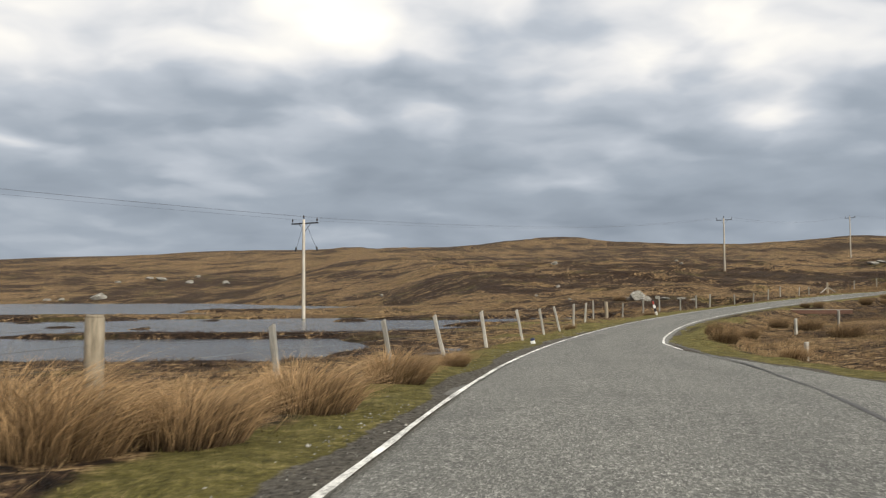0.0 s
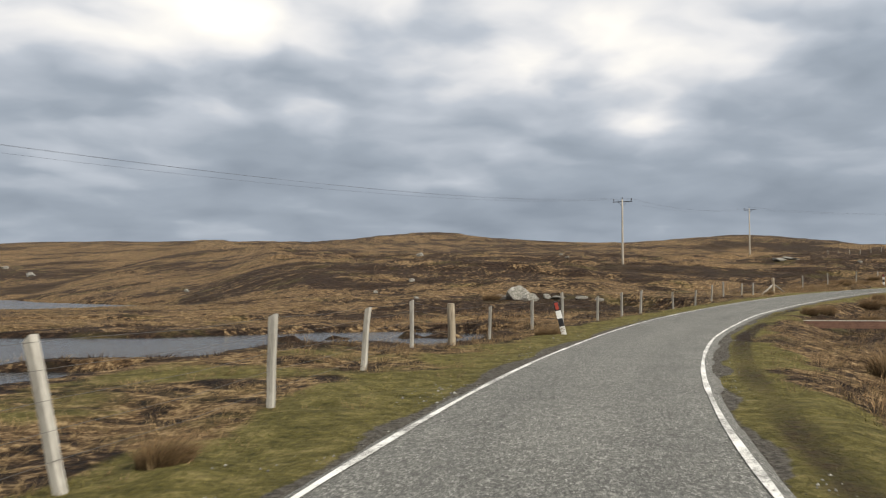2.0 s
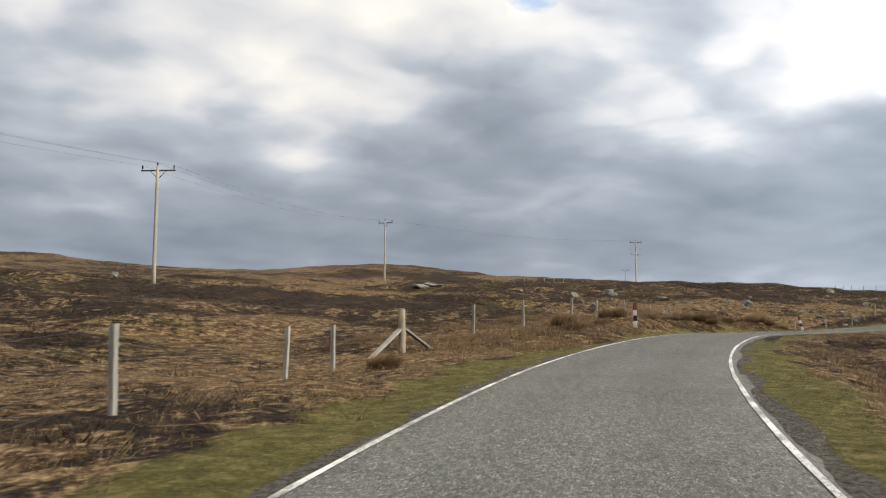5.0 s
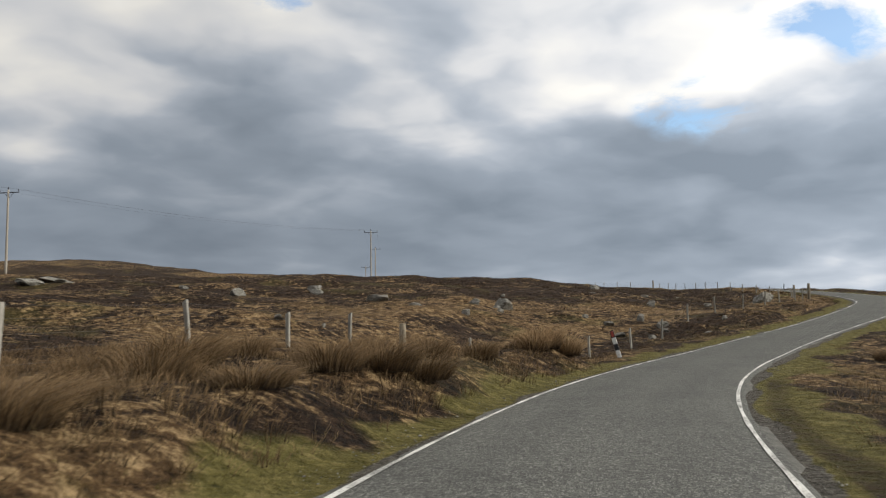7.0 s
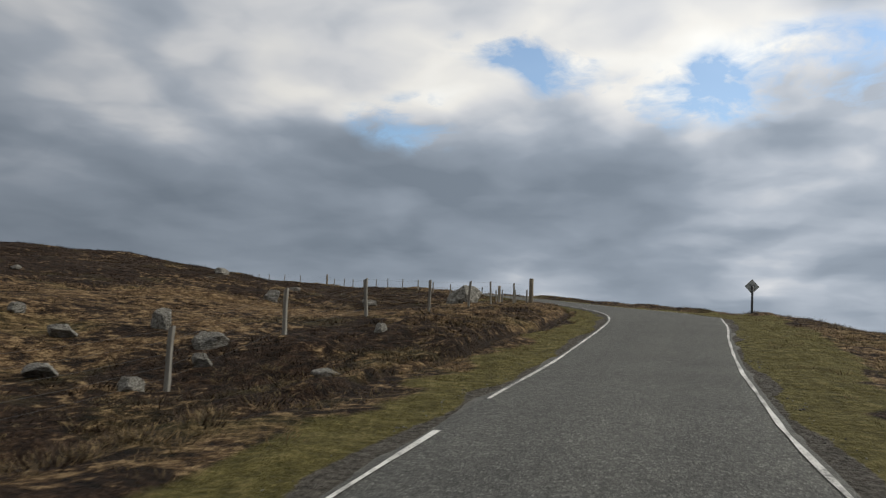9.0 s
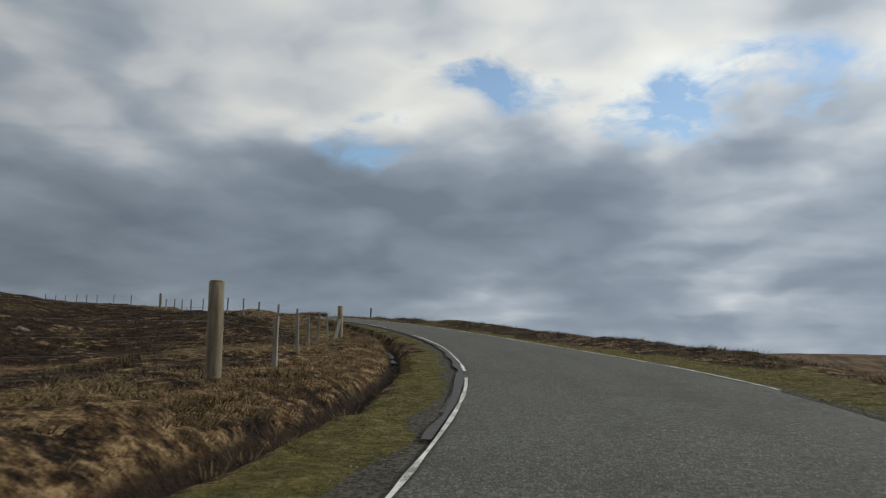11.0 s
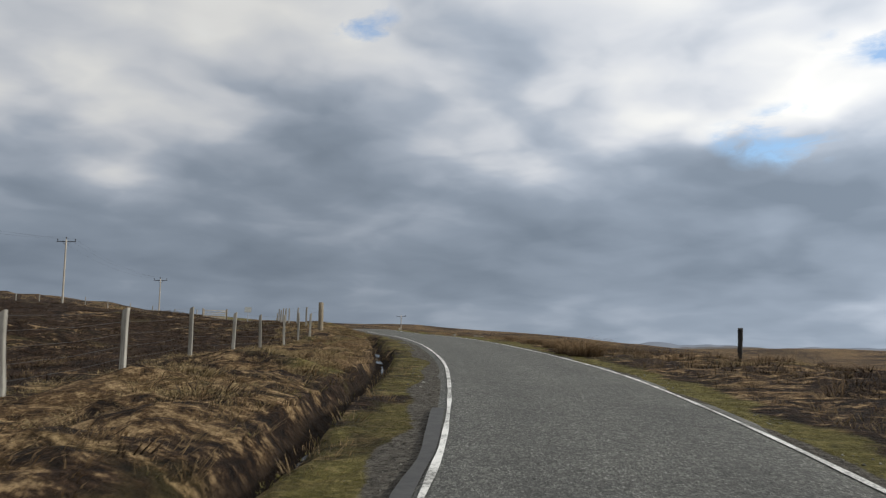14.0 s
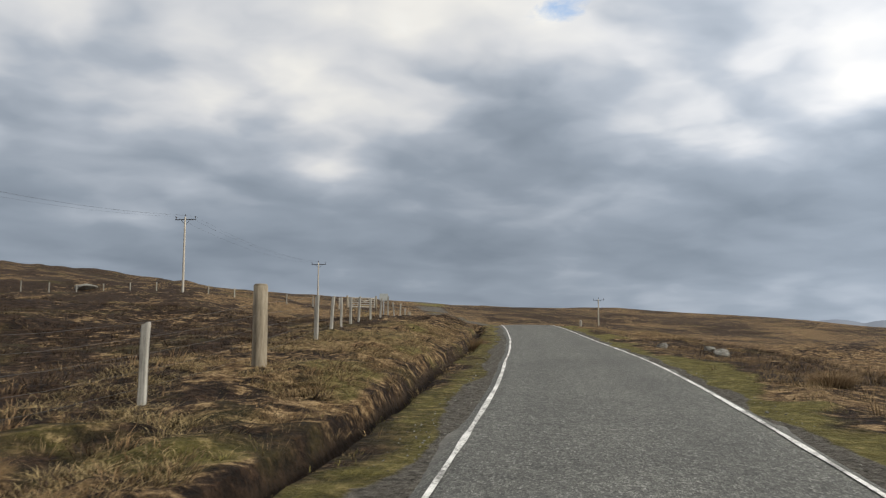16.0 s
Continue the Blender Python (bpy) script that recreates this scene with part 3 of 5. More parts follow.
def ground_height(x, y, know=None):
    """The ground, shaped by the road's verges, bank and ditch."""
    shape = np.shape(x)
    x, y = np.ravel(np.asarray(x, float)), np.ravel(np.asarray(y, float))
    s, lat, zr = nearest(x, y) if know is None else know
    left, right = edges(s)
    e = np.where(lat > 0, lat - left, right - lat)
    e = np.where((lat > right) & (lat < left), -1.0, e)
    moor = moor_height(x, y)
    is_left = lat > 0
    bank = np.where(is_left, np.interp(s, *np.array(LEFT_BANK).T), np.interp(s, *np.array(RIGHT_BANK).T))
    mounds = 0.16 * rough2(x, y, 2.6, 23) + 0.10 * rough2(x, y, 1.2, 24)
    shoulder = zr - 0.05 + 0.04 * rough2(x, y, 1.1, 21) * smooth(e, 0.3, 0.9)
    steep, gully = smooth(s, 101, 105) * smooth(s, 139, 136), smooth(s, 136, 139) * smooth(s, 166, 162)
    rise = np.where(is_left, steep * smooth(e, 0.3, 2.1) + gully * smooth(e, 2.2, 4.4) + (1 - steep - gully) * smooth(e, 1.1, 3.4), smooth(e, 1.1, 3.4))
    fence = np.interp(s, *np.array(FENCE_LINE).T) - left
    mounds = mounds * (1 - 0.85 * is_left * np.exp(-((e - fence) / 0.8) ** 2))
    side = shoulder + (bank + mounds) * rise
    # ditch under the turf bank on the uphill side
    centre = ditch_line(s)
    depth = is_left * (0.26 * smooth(s, 152, 162) + 0.16 * smooth(s, 196, 214))
    side = side - depth * np.exp(-((e - centre) / 0.22) ** 4) + is_left * smooth(s, 165, 180) * (1 - smooth(s, 272, 290)) * 0.06 * np.exp(-((e - centre - 0.9) / 0.5) ** 2)
    side = side + is_left * smooth(s, 222, 230) * smooth(s, 258, 250) * 0.14 * np.exp(-((e - 3.1) / 1.3) ** 2)
    side = side + is_left * 0.31 * np.exp(-((s - 115.5) / 3.0) ** 2 - ((e - 2.2) / 1.0) ** 2)
    ends = smooth(s, 330, 300) * smooth(s, -90, -64)
    w = smooth(e, np.where(is_left, fence + 0.7, 3.2), np.where(is_left, fence + 9.5 - 4.5 * smooth(s, 70, 55), 12.0))
    z = side * (1 - w) + moor * w
    z = np.where(e < 0, zr - 0.12, z)
    z = z * ends + moor * (1 - ends)
    # the loch and the pools keep their hollows up to the fence
    wet = loch(x, y)
    z = np.where((lat > left + 2.6) & (x < 14), z + np.minimum(WATER_LEVEL - 0.3 - z, 0) * smooth(wet, -0.55, 0.6), z)
    for px, py, rx, ry in POOLS:
        k = np.hypot((x - px) / rx, (y - py) / ry) + 0.25 * rough2(x, y, 3.0, 12)
        z = np.where(k < 1.5, z * smooth(k, 0.9, 1.4) + (pool_level(py) - 0.2) * (1 - smooth(k, 0.9, 1.4)), z)
    return z.reshape(shape)


def mesh_object(name, verts, faces, material, smooth_faces=True, parent=None, attrs=None):
    me = bpy.data.meshes.new(name)
    faces = np.asarray(faces)
    n = faces.shape[1]
    me.vertices.add(len(verts))
    me.vertices.foreach_set("co", np.asarray(verts, np.float32).ravel())
    me.loops.add(faces.size)
    me.loops.foreach_set("vertex_index", faces.astype(np.int32).ravel())
    me.polygons.add(len(faces))
    me.polygons.foreach_set("loop_start", np.arange(0, faces.size, n, dtype=np.int32))
    me.polygons.foreach_set("use_smooth", np.full(len(faces), smooth_faces))
    for key, values in (attrs or {}).items():
        a = me.attributes.new(key, "FLOAT", "POINT")
        a.data.foreach_set("value", np.asarray(values, np.float32).ravel())
    me.update(calc_edges=True)
    me.validate()
    me.materials.append(material)
    ob = new(name, me)
    ob.parent = parent
    return ob


def grid_faces(rows, cols):
    k = np.arange(rows * cols).reshape(rows, cols)
    return np.stack([k[:-1, :-1], k[:-1, 1:], k[1:, 1:], k[1:, :-1]], -1).reshape(-1, 4)


def spaced(lo, hi, fine_lo, fine_hi, step, growth=1.09):
    """Even steps in the middle, growing ones out to lo and hi."""
    mid = list(np.arange(fine_lo, fine_hi + 1e-6, step))
    d, a = step, mid[-1]
    up = []
    while a < hi:
        d *= growth
        a += d
        up.append(a)
    d, a = step, mid[0]
    down = []
    while a > lo:
        d *= growth
        a -= d
        down.append(a)
    return np.array(down[::-1] + mid + up)


def sedge_share(x, y):
    """Where straw-coloured sedge stands rather than heather, from 0 to 1."""
    k = 0.5 * rough2(x, y * 1.2, 38, 61) + 0.45 * rough2(x, y * 1.2, 12, 62) + 0.45 * rough2(x, y, 4.2, 63) + 0.22 * rough2(x, y, 1.4, 64)
    dark = 0.75 * np.exp(-((x - 100) / 45) ** 2 - ((y - 160) / 26) ** 2) + 0.8 * np.exp(-((x - 150) / 22) ** 2 - ((y - 160) / 26) ** 2) + 1.0 * np.exp(-((x - 176) / 24) ** 2 - ((y - 205) / 32) ** 2) + 0.9 * np.exp(-((x - 8) / 26) ** 2 - ((y - 121) / 5) ** 2)
    pale = 0.5 * np.exp(-((x - 88) / 15) ** 2 - ((y - 121) / 8) ** 2)
    return smooth(k - 0.7 * dark + pale, -0.28, 0.42)


def cover(s, lat, x, y):
    """What grows or lies where: turf, grit, bare peat and sedge, from 0 to 1."""
    left, right = edges(s)
    e = np.where(lat > 0, lat - left, right - lat)
    wide = np.where(lat > 0, 0.9 + 0.3 * smooth(s, 92, 80) - 0.6 * smooth(s, 98, 106) * smooth(s, 142, 134) - 0.05 * smooth(s, 190, 215), 0.75 + 0.5 * smooth(s, 60, 30) + 1.5 * smooth(s, 150, 172) - 1.7 * smooth(s, 196, 212))
    ragged = 0.55 * rough2(x, y, 2.2, 31) + 0.3 * rough2(x, y, 0.7, 36)
    turf = 1 - smooth(e + ragged, wide, wide + 1.1)
    turf = turf * (1 - 0.42 * (lat > 0) * smooth(s, 196, 220))
    loose = (lat > 0) * (0.12 * smooth(s, 60, 20) + 0.14 * smooth(s, 186, 205))
    grit = 1 - smooth(e + 0.22 * rough2(x, y, 1.6, 32) - loose, 0.14, 0.48)
    centre = ditch_line(s)
    peat = (lat > 0) * smooth(s, 152, 162) * np.exp(-((e - centre - 0.02) / 0.20) ** 4)
    bare = 0.8 * smooth(rough2(x, y * 1.5, 46, 33) + 0.5 * rough2(x, y * 1.5, 17, 34) + 0.25 * rough2(x, y, 5, 35), 0.5, 0.8) * smooth(e, 6, 14)
    shore = smooth(loch(x, y), -3.5, -1.0) * smooth(y, 66, 58)
    field = (lat > 0) * smooth(lat, 5.2, 7.2) * smooth(s, 206, 226) * smooth(s, 292, 280)
    sedge = np.clip(sedge_share(x, y) + 0.25 * (1 - smooth(e, 2, 9)), 0, 1) * (1 - 0.8 * shore) * (1 - 0.85 * field)
    moss = (lat > 0) * smooth(s, 14, 24) * smooth(s, 57, 49) * smooth(e, 11, 6) * (0.50 + 0.34 * rough2(x, y, 1.6, 37)) * (1 - shore)
    ruts = (lat < 0) * smooth(s, 28, 36) * smooth(s, 142, 130) * (1 - 0.6 * smooth(s, 70, 80) * smooth(s, 112, 104)) * np.exp(-((e - 0.60 - 0.15 * rough2(s, s * 0, 6, 38)) / 0.30) ** 4) * (0.64 + 0.3 * rough2(s, e, 2.6, 39))
    inner = (lat < 0) * smooth(s, 24, 34) * smooth(s, 120, 100) * smooth(e, 2.4, 3.4) * smooth(e, 16, 10) * 0.5 * smooth(rough2(x, y, 3.3, 40), -0.4, 0.5)
    bank = (lat > 0) * smooth(s, 178, 194) * smooth(s, 296, 284) * smooth(e, centre + 0.2, centre + 0.5) * smooth(lat, 5.9, 5.0)
    sedge = np.maximum(sedge, bank * (0.75 + 0.3 * rough2(x, y, 1.4, 43)))
    return {"turf": np.maximum(np.maximum(turf, moss), 0.46 * bank * (0.7 + 0.8 * rough2(x, y, 1.9, 44))), "grit": grit, "peat": np.clip(np.maximum(np.maximum(peat, 0.75 * bare), np.maximum(np.maximum(ruts, inner), 0.3 * shore)), 0, 1), "sedge": sedge}


def build_ground():
    gx = spaced(-2600, 4200, -46, 216, 0.6)
    gy = spaced(-900, 4300, -14, 176, 0.6)
    x, y = np.meshgrid(gx, gy)
    know = nearest(x, y)
    z = ground_height(x, y, know)
    s, lat, zr = know
    left, right = edges(s)
    near = (lat < left + 4.6) & (lat > right - 4.6) & (s > -60) & (s < 300)
    zz = z.ravel() - np.where(near, 0.5, 0.0)
    ob = mesh_object("ground", np.stack([x.ravel(), y.ravel(), zz], 1), grid_faces(len(gy), len(gx)), MOOR, attrs=cover(s, lat, x.ravel(), y.ravel()))
    tagged(ob, "brown moorland of heather, sedge and bare peat", "ground", kind="structure")
    for side in (1, -1):
        ss = np.arange(-62, 303, 0.4)
        ee = np.r_[np.arange(-0.6, 3.2, 0.16), np.arange(3.2, 5.9, 0.3)]
        sg, eg = np.meshgrid(ss, ee, indexing="ij")
        lf, rt = edges(sg)
        x, y, zr = along(sg, lf + eg if side > 0 else rt - eg)
        lat = (lf + eg) if side > 0 else (rt - eg)
        know = (sg.ravel(), lat.ravel(), zr.ravel())
        z = ground_height(x, y, know).reshape(x.shape)
        lumpy = 1 + 1.8 * (side > 0) * smooth(sg, 145, 160) * smooth(eg, 1.8, 2.4)
        z = z + (0.035 * rough2(x, y, 0.55, 41) + 0.02 * rough2(x, y, 0.27, 42)) * smooth(eg, 0.4, 1.2) * lumpy
        f = grid_faces(*x.shape)
        ob = mesh_object("verge", np.stack([x.ravel(), y.ravel(), z.ravel()], 1), f if side < 0 else f[:, ::-1], MOOR, attrs=cover(*know[:2], x.ravel(), y.ravel()))
        tagged(ob, "grassy road verge with gravel edge and moss" if side < 0 else "grassy road verge with a peaty ditch", "verge", kind="structure")


def build_road():
    ss = np.arange(-62, 303, 0.5)
    lf, rt = edges(ss)
    u = np.linspace(0, 1, 15)
    sg = np.repeat(ss[:, None], len(u), 1)
    lat = (rt[:, None] - 0.3) + u * (lf - rt + 0.6)[:, None]
    lat = lat + np.where(u == 0, -1, np.where(u == 1, 1, 0)) * 0.12 * rough2(sg, lat * 0 + 7.0 * u, 1.3, 51)
    x, y, z = along(sg, lat)
    edge = np.minimum(lat - rt[:, None], lf[:, None] - lat)
    z = z + 0.03 * smooth(edge, -0.4, 1.5) - 0.02 - 0.11 * smooth(-edge, 0.16, 0.36)
    mid = (lf + rt)[:, None] / 2
    track = np.exp(-((np.abs(lat - mid) - 0.75) / 0.3) ** 2)
    ob = mesh_object("road", np.stack([x.ravel(), y.ravel(), z.ravel()], 1), grid_faces(*x.shape)[:, ::-1], ASPHALT,
                     attrs={"track": track, "rim": smooth(-edge, -0.05, 0.28), "resurfaced": smooth(sg, 70, 150) - 0.25 * smooth(sg, 215, 240)})
    tagged(ob, "narrow grey asphalt road with worn chippings", "road", kind="structure")
    marks = [("L", -62, 155.2), ("L", 157.3, 197.0), ("L", 198.6, 217.2), ("L", 223.6, 303), ("R", 22.5, 187.5), ("R", 195.5, 303)]
    for side, a, b in marks:
        ss = np.arange(a, b, 0.4)
        lf, rt = edges(ss)
        c = lf if side == "L" else rt
        half = 0.034 - 0.006 * smooth(ss, 90, 130) + 0.009 * rough2(ss, ss * 0, 0.9, 52)
        lat = np.stack([c - half, c + half], 1)
        x, y, z = along(np.stack([ss, ss], 1), lat)
        ob = mesh_object("edge_line", np.stack([x.ravel(), y.ravel(), z.ravel() - 0.008], 1), grid_faces(*x.shape)[:, ::-1], PAINT)
        tagged(ob, "worn white painted road edge line", "road marking", kind="structure")

    # newer tar along the broken edge of the climb
    ss = np.arange(189, 236, 0.4)
    lf, _ = edges(ss)
    near, far = lf + 0.05 + 0.015 * rough2(ss, ss * 0, 0.8, 55), lf + 0.17 + 0.05 * rough2(ss, ss * 0, 1.3, 56)
    x, y, z = along(np.stack([ss, ss], 1), np.stack([near, far], 1))
    ob = mesh_object("trim", np.stack([x.ravel(), y.ravel(), z.ravel() - 0.010], 1), grid_faces(*x.shape)[:, ::-1], TAR)
    tagged(ob, "dark tar along the broken road edge", "road seam", kind="structure")

    # a tar seam where the passing place joins the carriageway
    ss = np.arange(2, 25, 0.4)
    c = np.interp(ss, [2, 9, 13, 17, 20, 25], [-2.75, -2.85, -2.93, -2.69, -2.2, -1.5])
    half = 0.03 + 0.018 * rough2(ss, ss * 0, 1.1, 53)
    x, y, z = along(np.stack([ss, ss], 1), np.stack([c - half, c + half], 1) + 0.05 * rough2(ss, ss * 0, 1.7, 54)[:, None])
    ob = mesh_object("trim", np.stack([x.ravel(), y.ravel(), z.ravel() + 0.014], 1), grid_faces(*x.shape)[:, ::-1], TAR)
    tagged(ob, "dark tar seam across the old asphalt", "road seam", kind="structure")


TAR = plain("old_tar", (0.03, 0.03, 0.03), (0.075, 0.073, 0.07), 6.0, 0.7)


def sheet_of_water(name, cx, cy, rx, ry, level, label):
    a = np.linspace(0, 2 * np.pi, 97)[:-1]
    v = [(cx, cy, level)] + [(cx + rx * np.cos(t), cy + ry * np.sin(t), level) for t in a]
    f = [(0, 1 + i, 1 + (i + 1) % 96) for i in range(96)]
    tagged(mesh_object(name, v, f, WATER), label, "water", kind="structure")


build_ground()
build_road()
sheet_of_water("water", -66, 110, 90, 128, WATER_LEVEL, "rippled grey loch reflecting the cloudy sky")
sheet_of_water("water", 26.9, 82.6, 3.4, 6.6, pool_level(83), "small grey pool in the brown moor")
sheet_of_water("water", 15.0, 69.4, 3.0, 2.4, pool_level(69), "small grey pool among brown grass")


def ditch_water():
    """A trickle of peaty water along the ditch."""
    ss = np.arange(206, 292, 0.4)
    left, _ = edges(ss)
    c = left + ditch_line(ss) + 0.02
    half = 0.10 + 0.05 * rough2(ss, ss * 0, 2.3, 81)
    x, y, z = along(np.stack([ss, ss], 1), np.stack([c - half, c + half], 1))
    mid = ground_height(*along(ss, c)[:2])
    k = np.convolve(np.pad(mid, 6, "edge"), np.ones(13) / 13, "valid")[:, None] + 0.008
    ob = mesh_object("water", np.stack([x.ravel(), y.ravel(), np.repeat(k, 2, 1).ravel()], 1), grid_faces(len(ss), 2)[:, ::-1], WATER)
    tagged(ob, "shallow trickle of peaty water in the ditch", "water", kind="structure")


ditch_water()


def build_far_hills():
    """Hills beyond the moor, kilometres away, air haze put into the blue-grey colour: heading, breadth and top in
    degrees.
    """
    for dist, label, mat, rows in ((5200.0, "hills on the horizon coloured blue for haze", FAR_HAZE_TINT, [(46.5, 3.2, 1.12), (50.5, 4.0, 0.98), (53.0, 2.4, 1.12), (55.4, 2.6, 1.04), (59.0, 5.0, 0.84), (67, 7, 0.7), (42, 5, 0.9)]),
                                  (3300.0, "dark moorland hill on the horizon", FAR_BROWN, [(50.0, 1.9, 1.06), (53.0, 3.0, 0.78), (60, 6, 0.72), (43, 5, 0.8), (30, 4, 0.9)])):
        a = np.arange(20, 80, 0.1)
        top = np.zeros(len(a)) - 0.5
        for h, w, e in rows:
            top = np.maximum(top, -0.5 + (e + 0.5) * np.exp(-np.abs((a - h) / w) ** 1.6 * 0.35))
        top = top + 0.05 * rough2(a, a * 0, 1.3, 71) + 0.025 * rough2(a, a * 0, 0.5, 72)
        v = []
        for back, share in ((-700, 0.0), (-300, 0.6), (0, 1.0), (500, 0.0)):
            d = dist + back
            z = (top + 0.5) * share - 0.5
            v.append(np.stack([169 + d * np.sin(np.radians(a)), 144 + d * np.cos(np.radians(a)), 8.5 + d * np.tan(np.radians(z))], 1))
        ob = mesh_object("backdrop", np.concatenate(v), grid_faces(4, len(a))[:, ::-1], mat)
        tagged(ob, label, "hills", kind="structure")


# no haze is rendered: its blue is mixed into this base colour
FAR_HAZE_TINT = plain("haze_tinted_hill", (0.15, 0.175, 0.22), (0.19, 0.21, 0.25), 0.002, 1.0, 0.0, 0.0)
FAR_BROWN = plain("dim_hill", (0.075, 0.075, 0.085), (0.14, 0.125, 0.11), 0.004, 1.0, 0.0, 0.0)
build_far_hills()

# ---- things ----
def part(name, bm, material, parent=None, label=""):
    """Links a bmesh as one mesh object under a thing or a part."""
    me = bpy.data.meshes.new(name)
    bm.to_mesh(me)
    bm.free()
    me.materials.append(material)
    ob = new(name, me)
    ob.parent = parent
    if label:
        ob["label"] = label
    return ob


def thing(name, label, category, group=""):
    return tagged(new(name), label, category, group)


def tube(bm, a, b, r0, r1, sides=10, rings=1, wobble=0.0, seed=0):
    """A closed tapered round bar from a to b."""
    rnd = random.Random(seed)
    a, b = Vector(a), Vector(b)
    axis = (b - a).normalized()
    u = axis.orthogonal().normalized()
    v = axis.cross(u)
    loops = []
    for i in range(rings + 1):
        t = i / rings
        c = a.lerp(b, t) + (u * rnd.uniform(-1, 1) + v * rnd.uniform(-1, 1)) * wobble * (0 < i < rings)
        r = r0 + (r1 - r0) * t
        loops.append([bm.verts.new(c + (u * math.cos(2 * math.pi * k / sides) + v * math.sin(2 * math.pi * k / sides)) * r) for k in range(sides)])
    for p, q in zip(loops, loops[1:]):
        for k in range(sides):
            bm.faces.new((p[k], p[(k + 1) % sides], q[(k + 1) % sides], q[k])).smooth = True
    bm.faces.new(loops[0][::-1])
    bm.faces.new(loops[-1])


def box(bm, centre, size, bevel=0.0, turn=None):
    m = Matrix.LocRotScale(Vector(centre), turn, Vector(size))
    made = bmesh.ops.create_cube(bm, size=1.0, matrix=m)["verts"]
    if bevel:
        es = list({e for v in made for e in v.link_edges})
        bmesh.ops.bevel(bm, geom=es, offset=bevel, segments=2, affect="EDGES", profile=0.6)


def at_ground(x, y):
    return float(ground_height(np.array([x]), np.array([y]))[0])


def on_verge(s, across):
    x, y, _ = along(s, across)
    return float(x), float(y), at_ground(float(x), float(y))


def make_pole(height=8.2, stays=False):
    """A wooden electricity pole with a steel crossarm and three insulators."""
    t = thing("utility_pole", "bleached wooden electricity pole with steel crossarm", "utility pole", "electricity poles across the moor")
    bm = bmesh.new()
    tube(bm, (0, 0, -0.5), (0, 0, height), 0.145, 0.095, 14, 6)
    part("shaft", bm, POLE_WOOD, t)
    top = height - 0.28
    bm = bmesh.new()
    box(bm, (0, 0.12, top), (2.5, 0.07, 0.10), 0.01)
    arm = part("crossarm", bm, DARK_STEEL, t)
    for sx in (-1, 1):
        bm = bmesh.new()
        tube(bm, (0.0, 0.12, top - 0.62), (sx * 0.55, 0.12, top - 0.04), 0.022, 0.022, 8)
        part("brace", bm, DARK_STEEL, t)
    for ix in (-1.15, 0.0, 1.15):
        bm = bmesh.new()
        z0 = top + 0.05 if ix else height - 0.02
        tube(bm, (ix, 0.12 if ix else 0, z0), (ix, 0.12 if ix else 0, z0 + 0.12), 0.018, 0.018, 8)
        for k, r in enumerate((0.055, 0.07, 0.055, 0.035)):
            tube(bm, (ix, 0.12 if ix else 0, z0 + 0.10 + 0.06 * k), (ix, 0.12 if ix else 0, z0 + 0.15 + 0.06 * k), r, r * 0.75, 12)
        part("insulator", bm, CERAMIC, t)
    if stays:
        for sx in (-1, 1):
            bm = bmesh.new()
            tube(bm, (sx * 0.15, 0.12, top - 0.05), (sx * 0.95, 0.3, top - 1.9), 0.012, 0.012, 6)
            tube(bm, (sx * 0.95, 0.3, top - 1.75), (sx * 1.03, 0.3, top - 2.05), 0.07, 0.05, 10)
            part("jumper_cable", bm, DARK_STEEL, t)
    return t


# poles of the line that crosses the moor: x, y, height of the top above the sea of the plan, heading of the line
POLES = [(-10.3, 64.2, 6.9, 30), (44.0, 135.8, 13.0, 36), (90.6, 193.0, 18.1, 58), (162.5, 214.8, 20.7, 45), (198.3, 253.0, 22.3, 38), (228.0, 290.0, 21.1, 40), (298.0, 304.5, 16.2, 60)]


def build_poles():
    tops = []
    for i, (x, y, top, heading) in enumerate(POLES):
        z = at_ground(x, y)
        t = make_pole(min(max(top - z, 6.0), 11.5), stays=(i == 0))
        t.matrix_basis = pose(x, y, z, 0, 0, -heading)
        tops.append((Vector((x, y, 0)), top, radians(heading)))
    tops.insert(0, (Vector((-75, -25, 0)), 10.0, radians(36)))
    for (p, hp, a), (q, hq, b) in zip(tops[:6], tops[1:7]):
        cable = thing("power_line", "three thin overhead electricity wires between wooden poles", "power line", "spans of overhead wire")
        for ix in (-1.15, 0.0, 1.15):
            cu = bpy.data.curves.new("wire", "CURVE")
            cu.dimensions, cu.bevel_depth, cu.bevel_resolution = "3D", 0.005, 1
            sp = cu.splines.new("POLY")
            sp.points.add(20)
            up = 0.12 if ix else 0.28
            s0 = p + Vector((math.cos(a) * ix, -math.sin(a) * ix, hp + up - 0.05))
            s1 = q + Vector((math.cos(b) * ix, -math.sin(b) * ix, hq + up - 0.05))
            for n in range(21):
                f = n / 20
                sp.points[n].co = (*(s0.lerp(s1, f) - Vector((0, 0, 1.1 * 4 * f * (1 - f)))), 1)
            ob = new("wire", cu)
            ob.parent = cable
            cu.materials.append(DARK_STEEL)


build_poles()


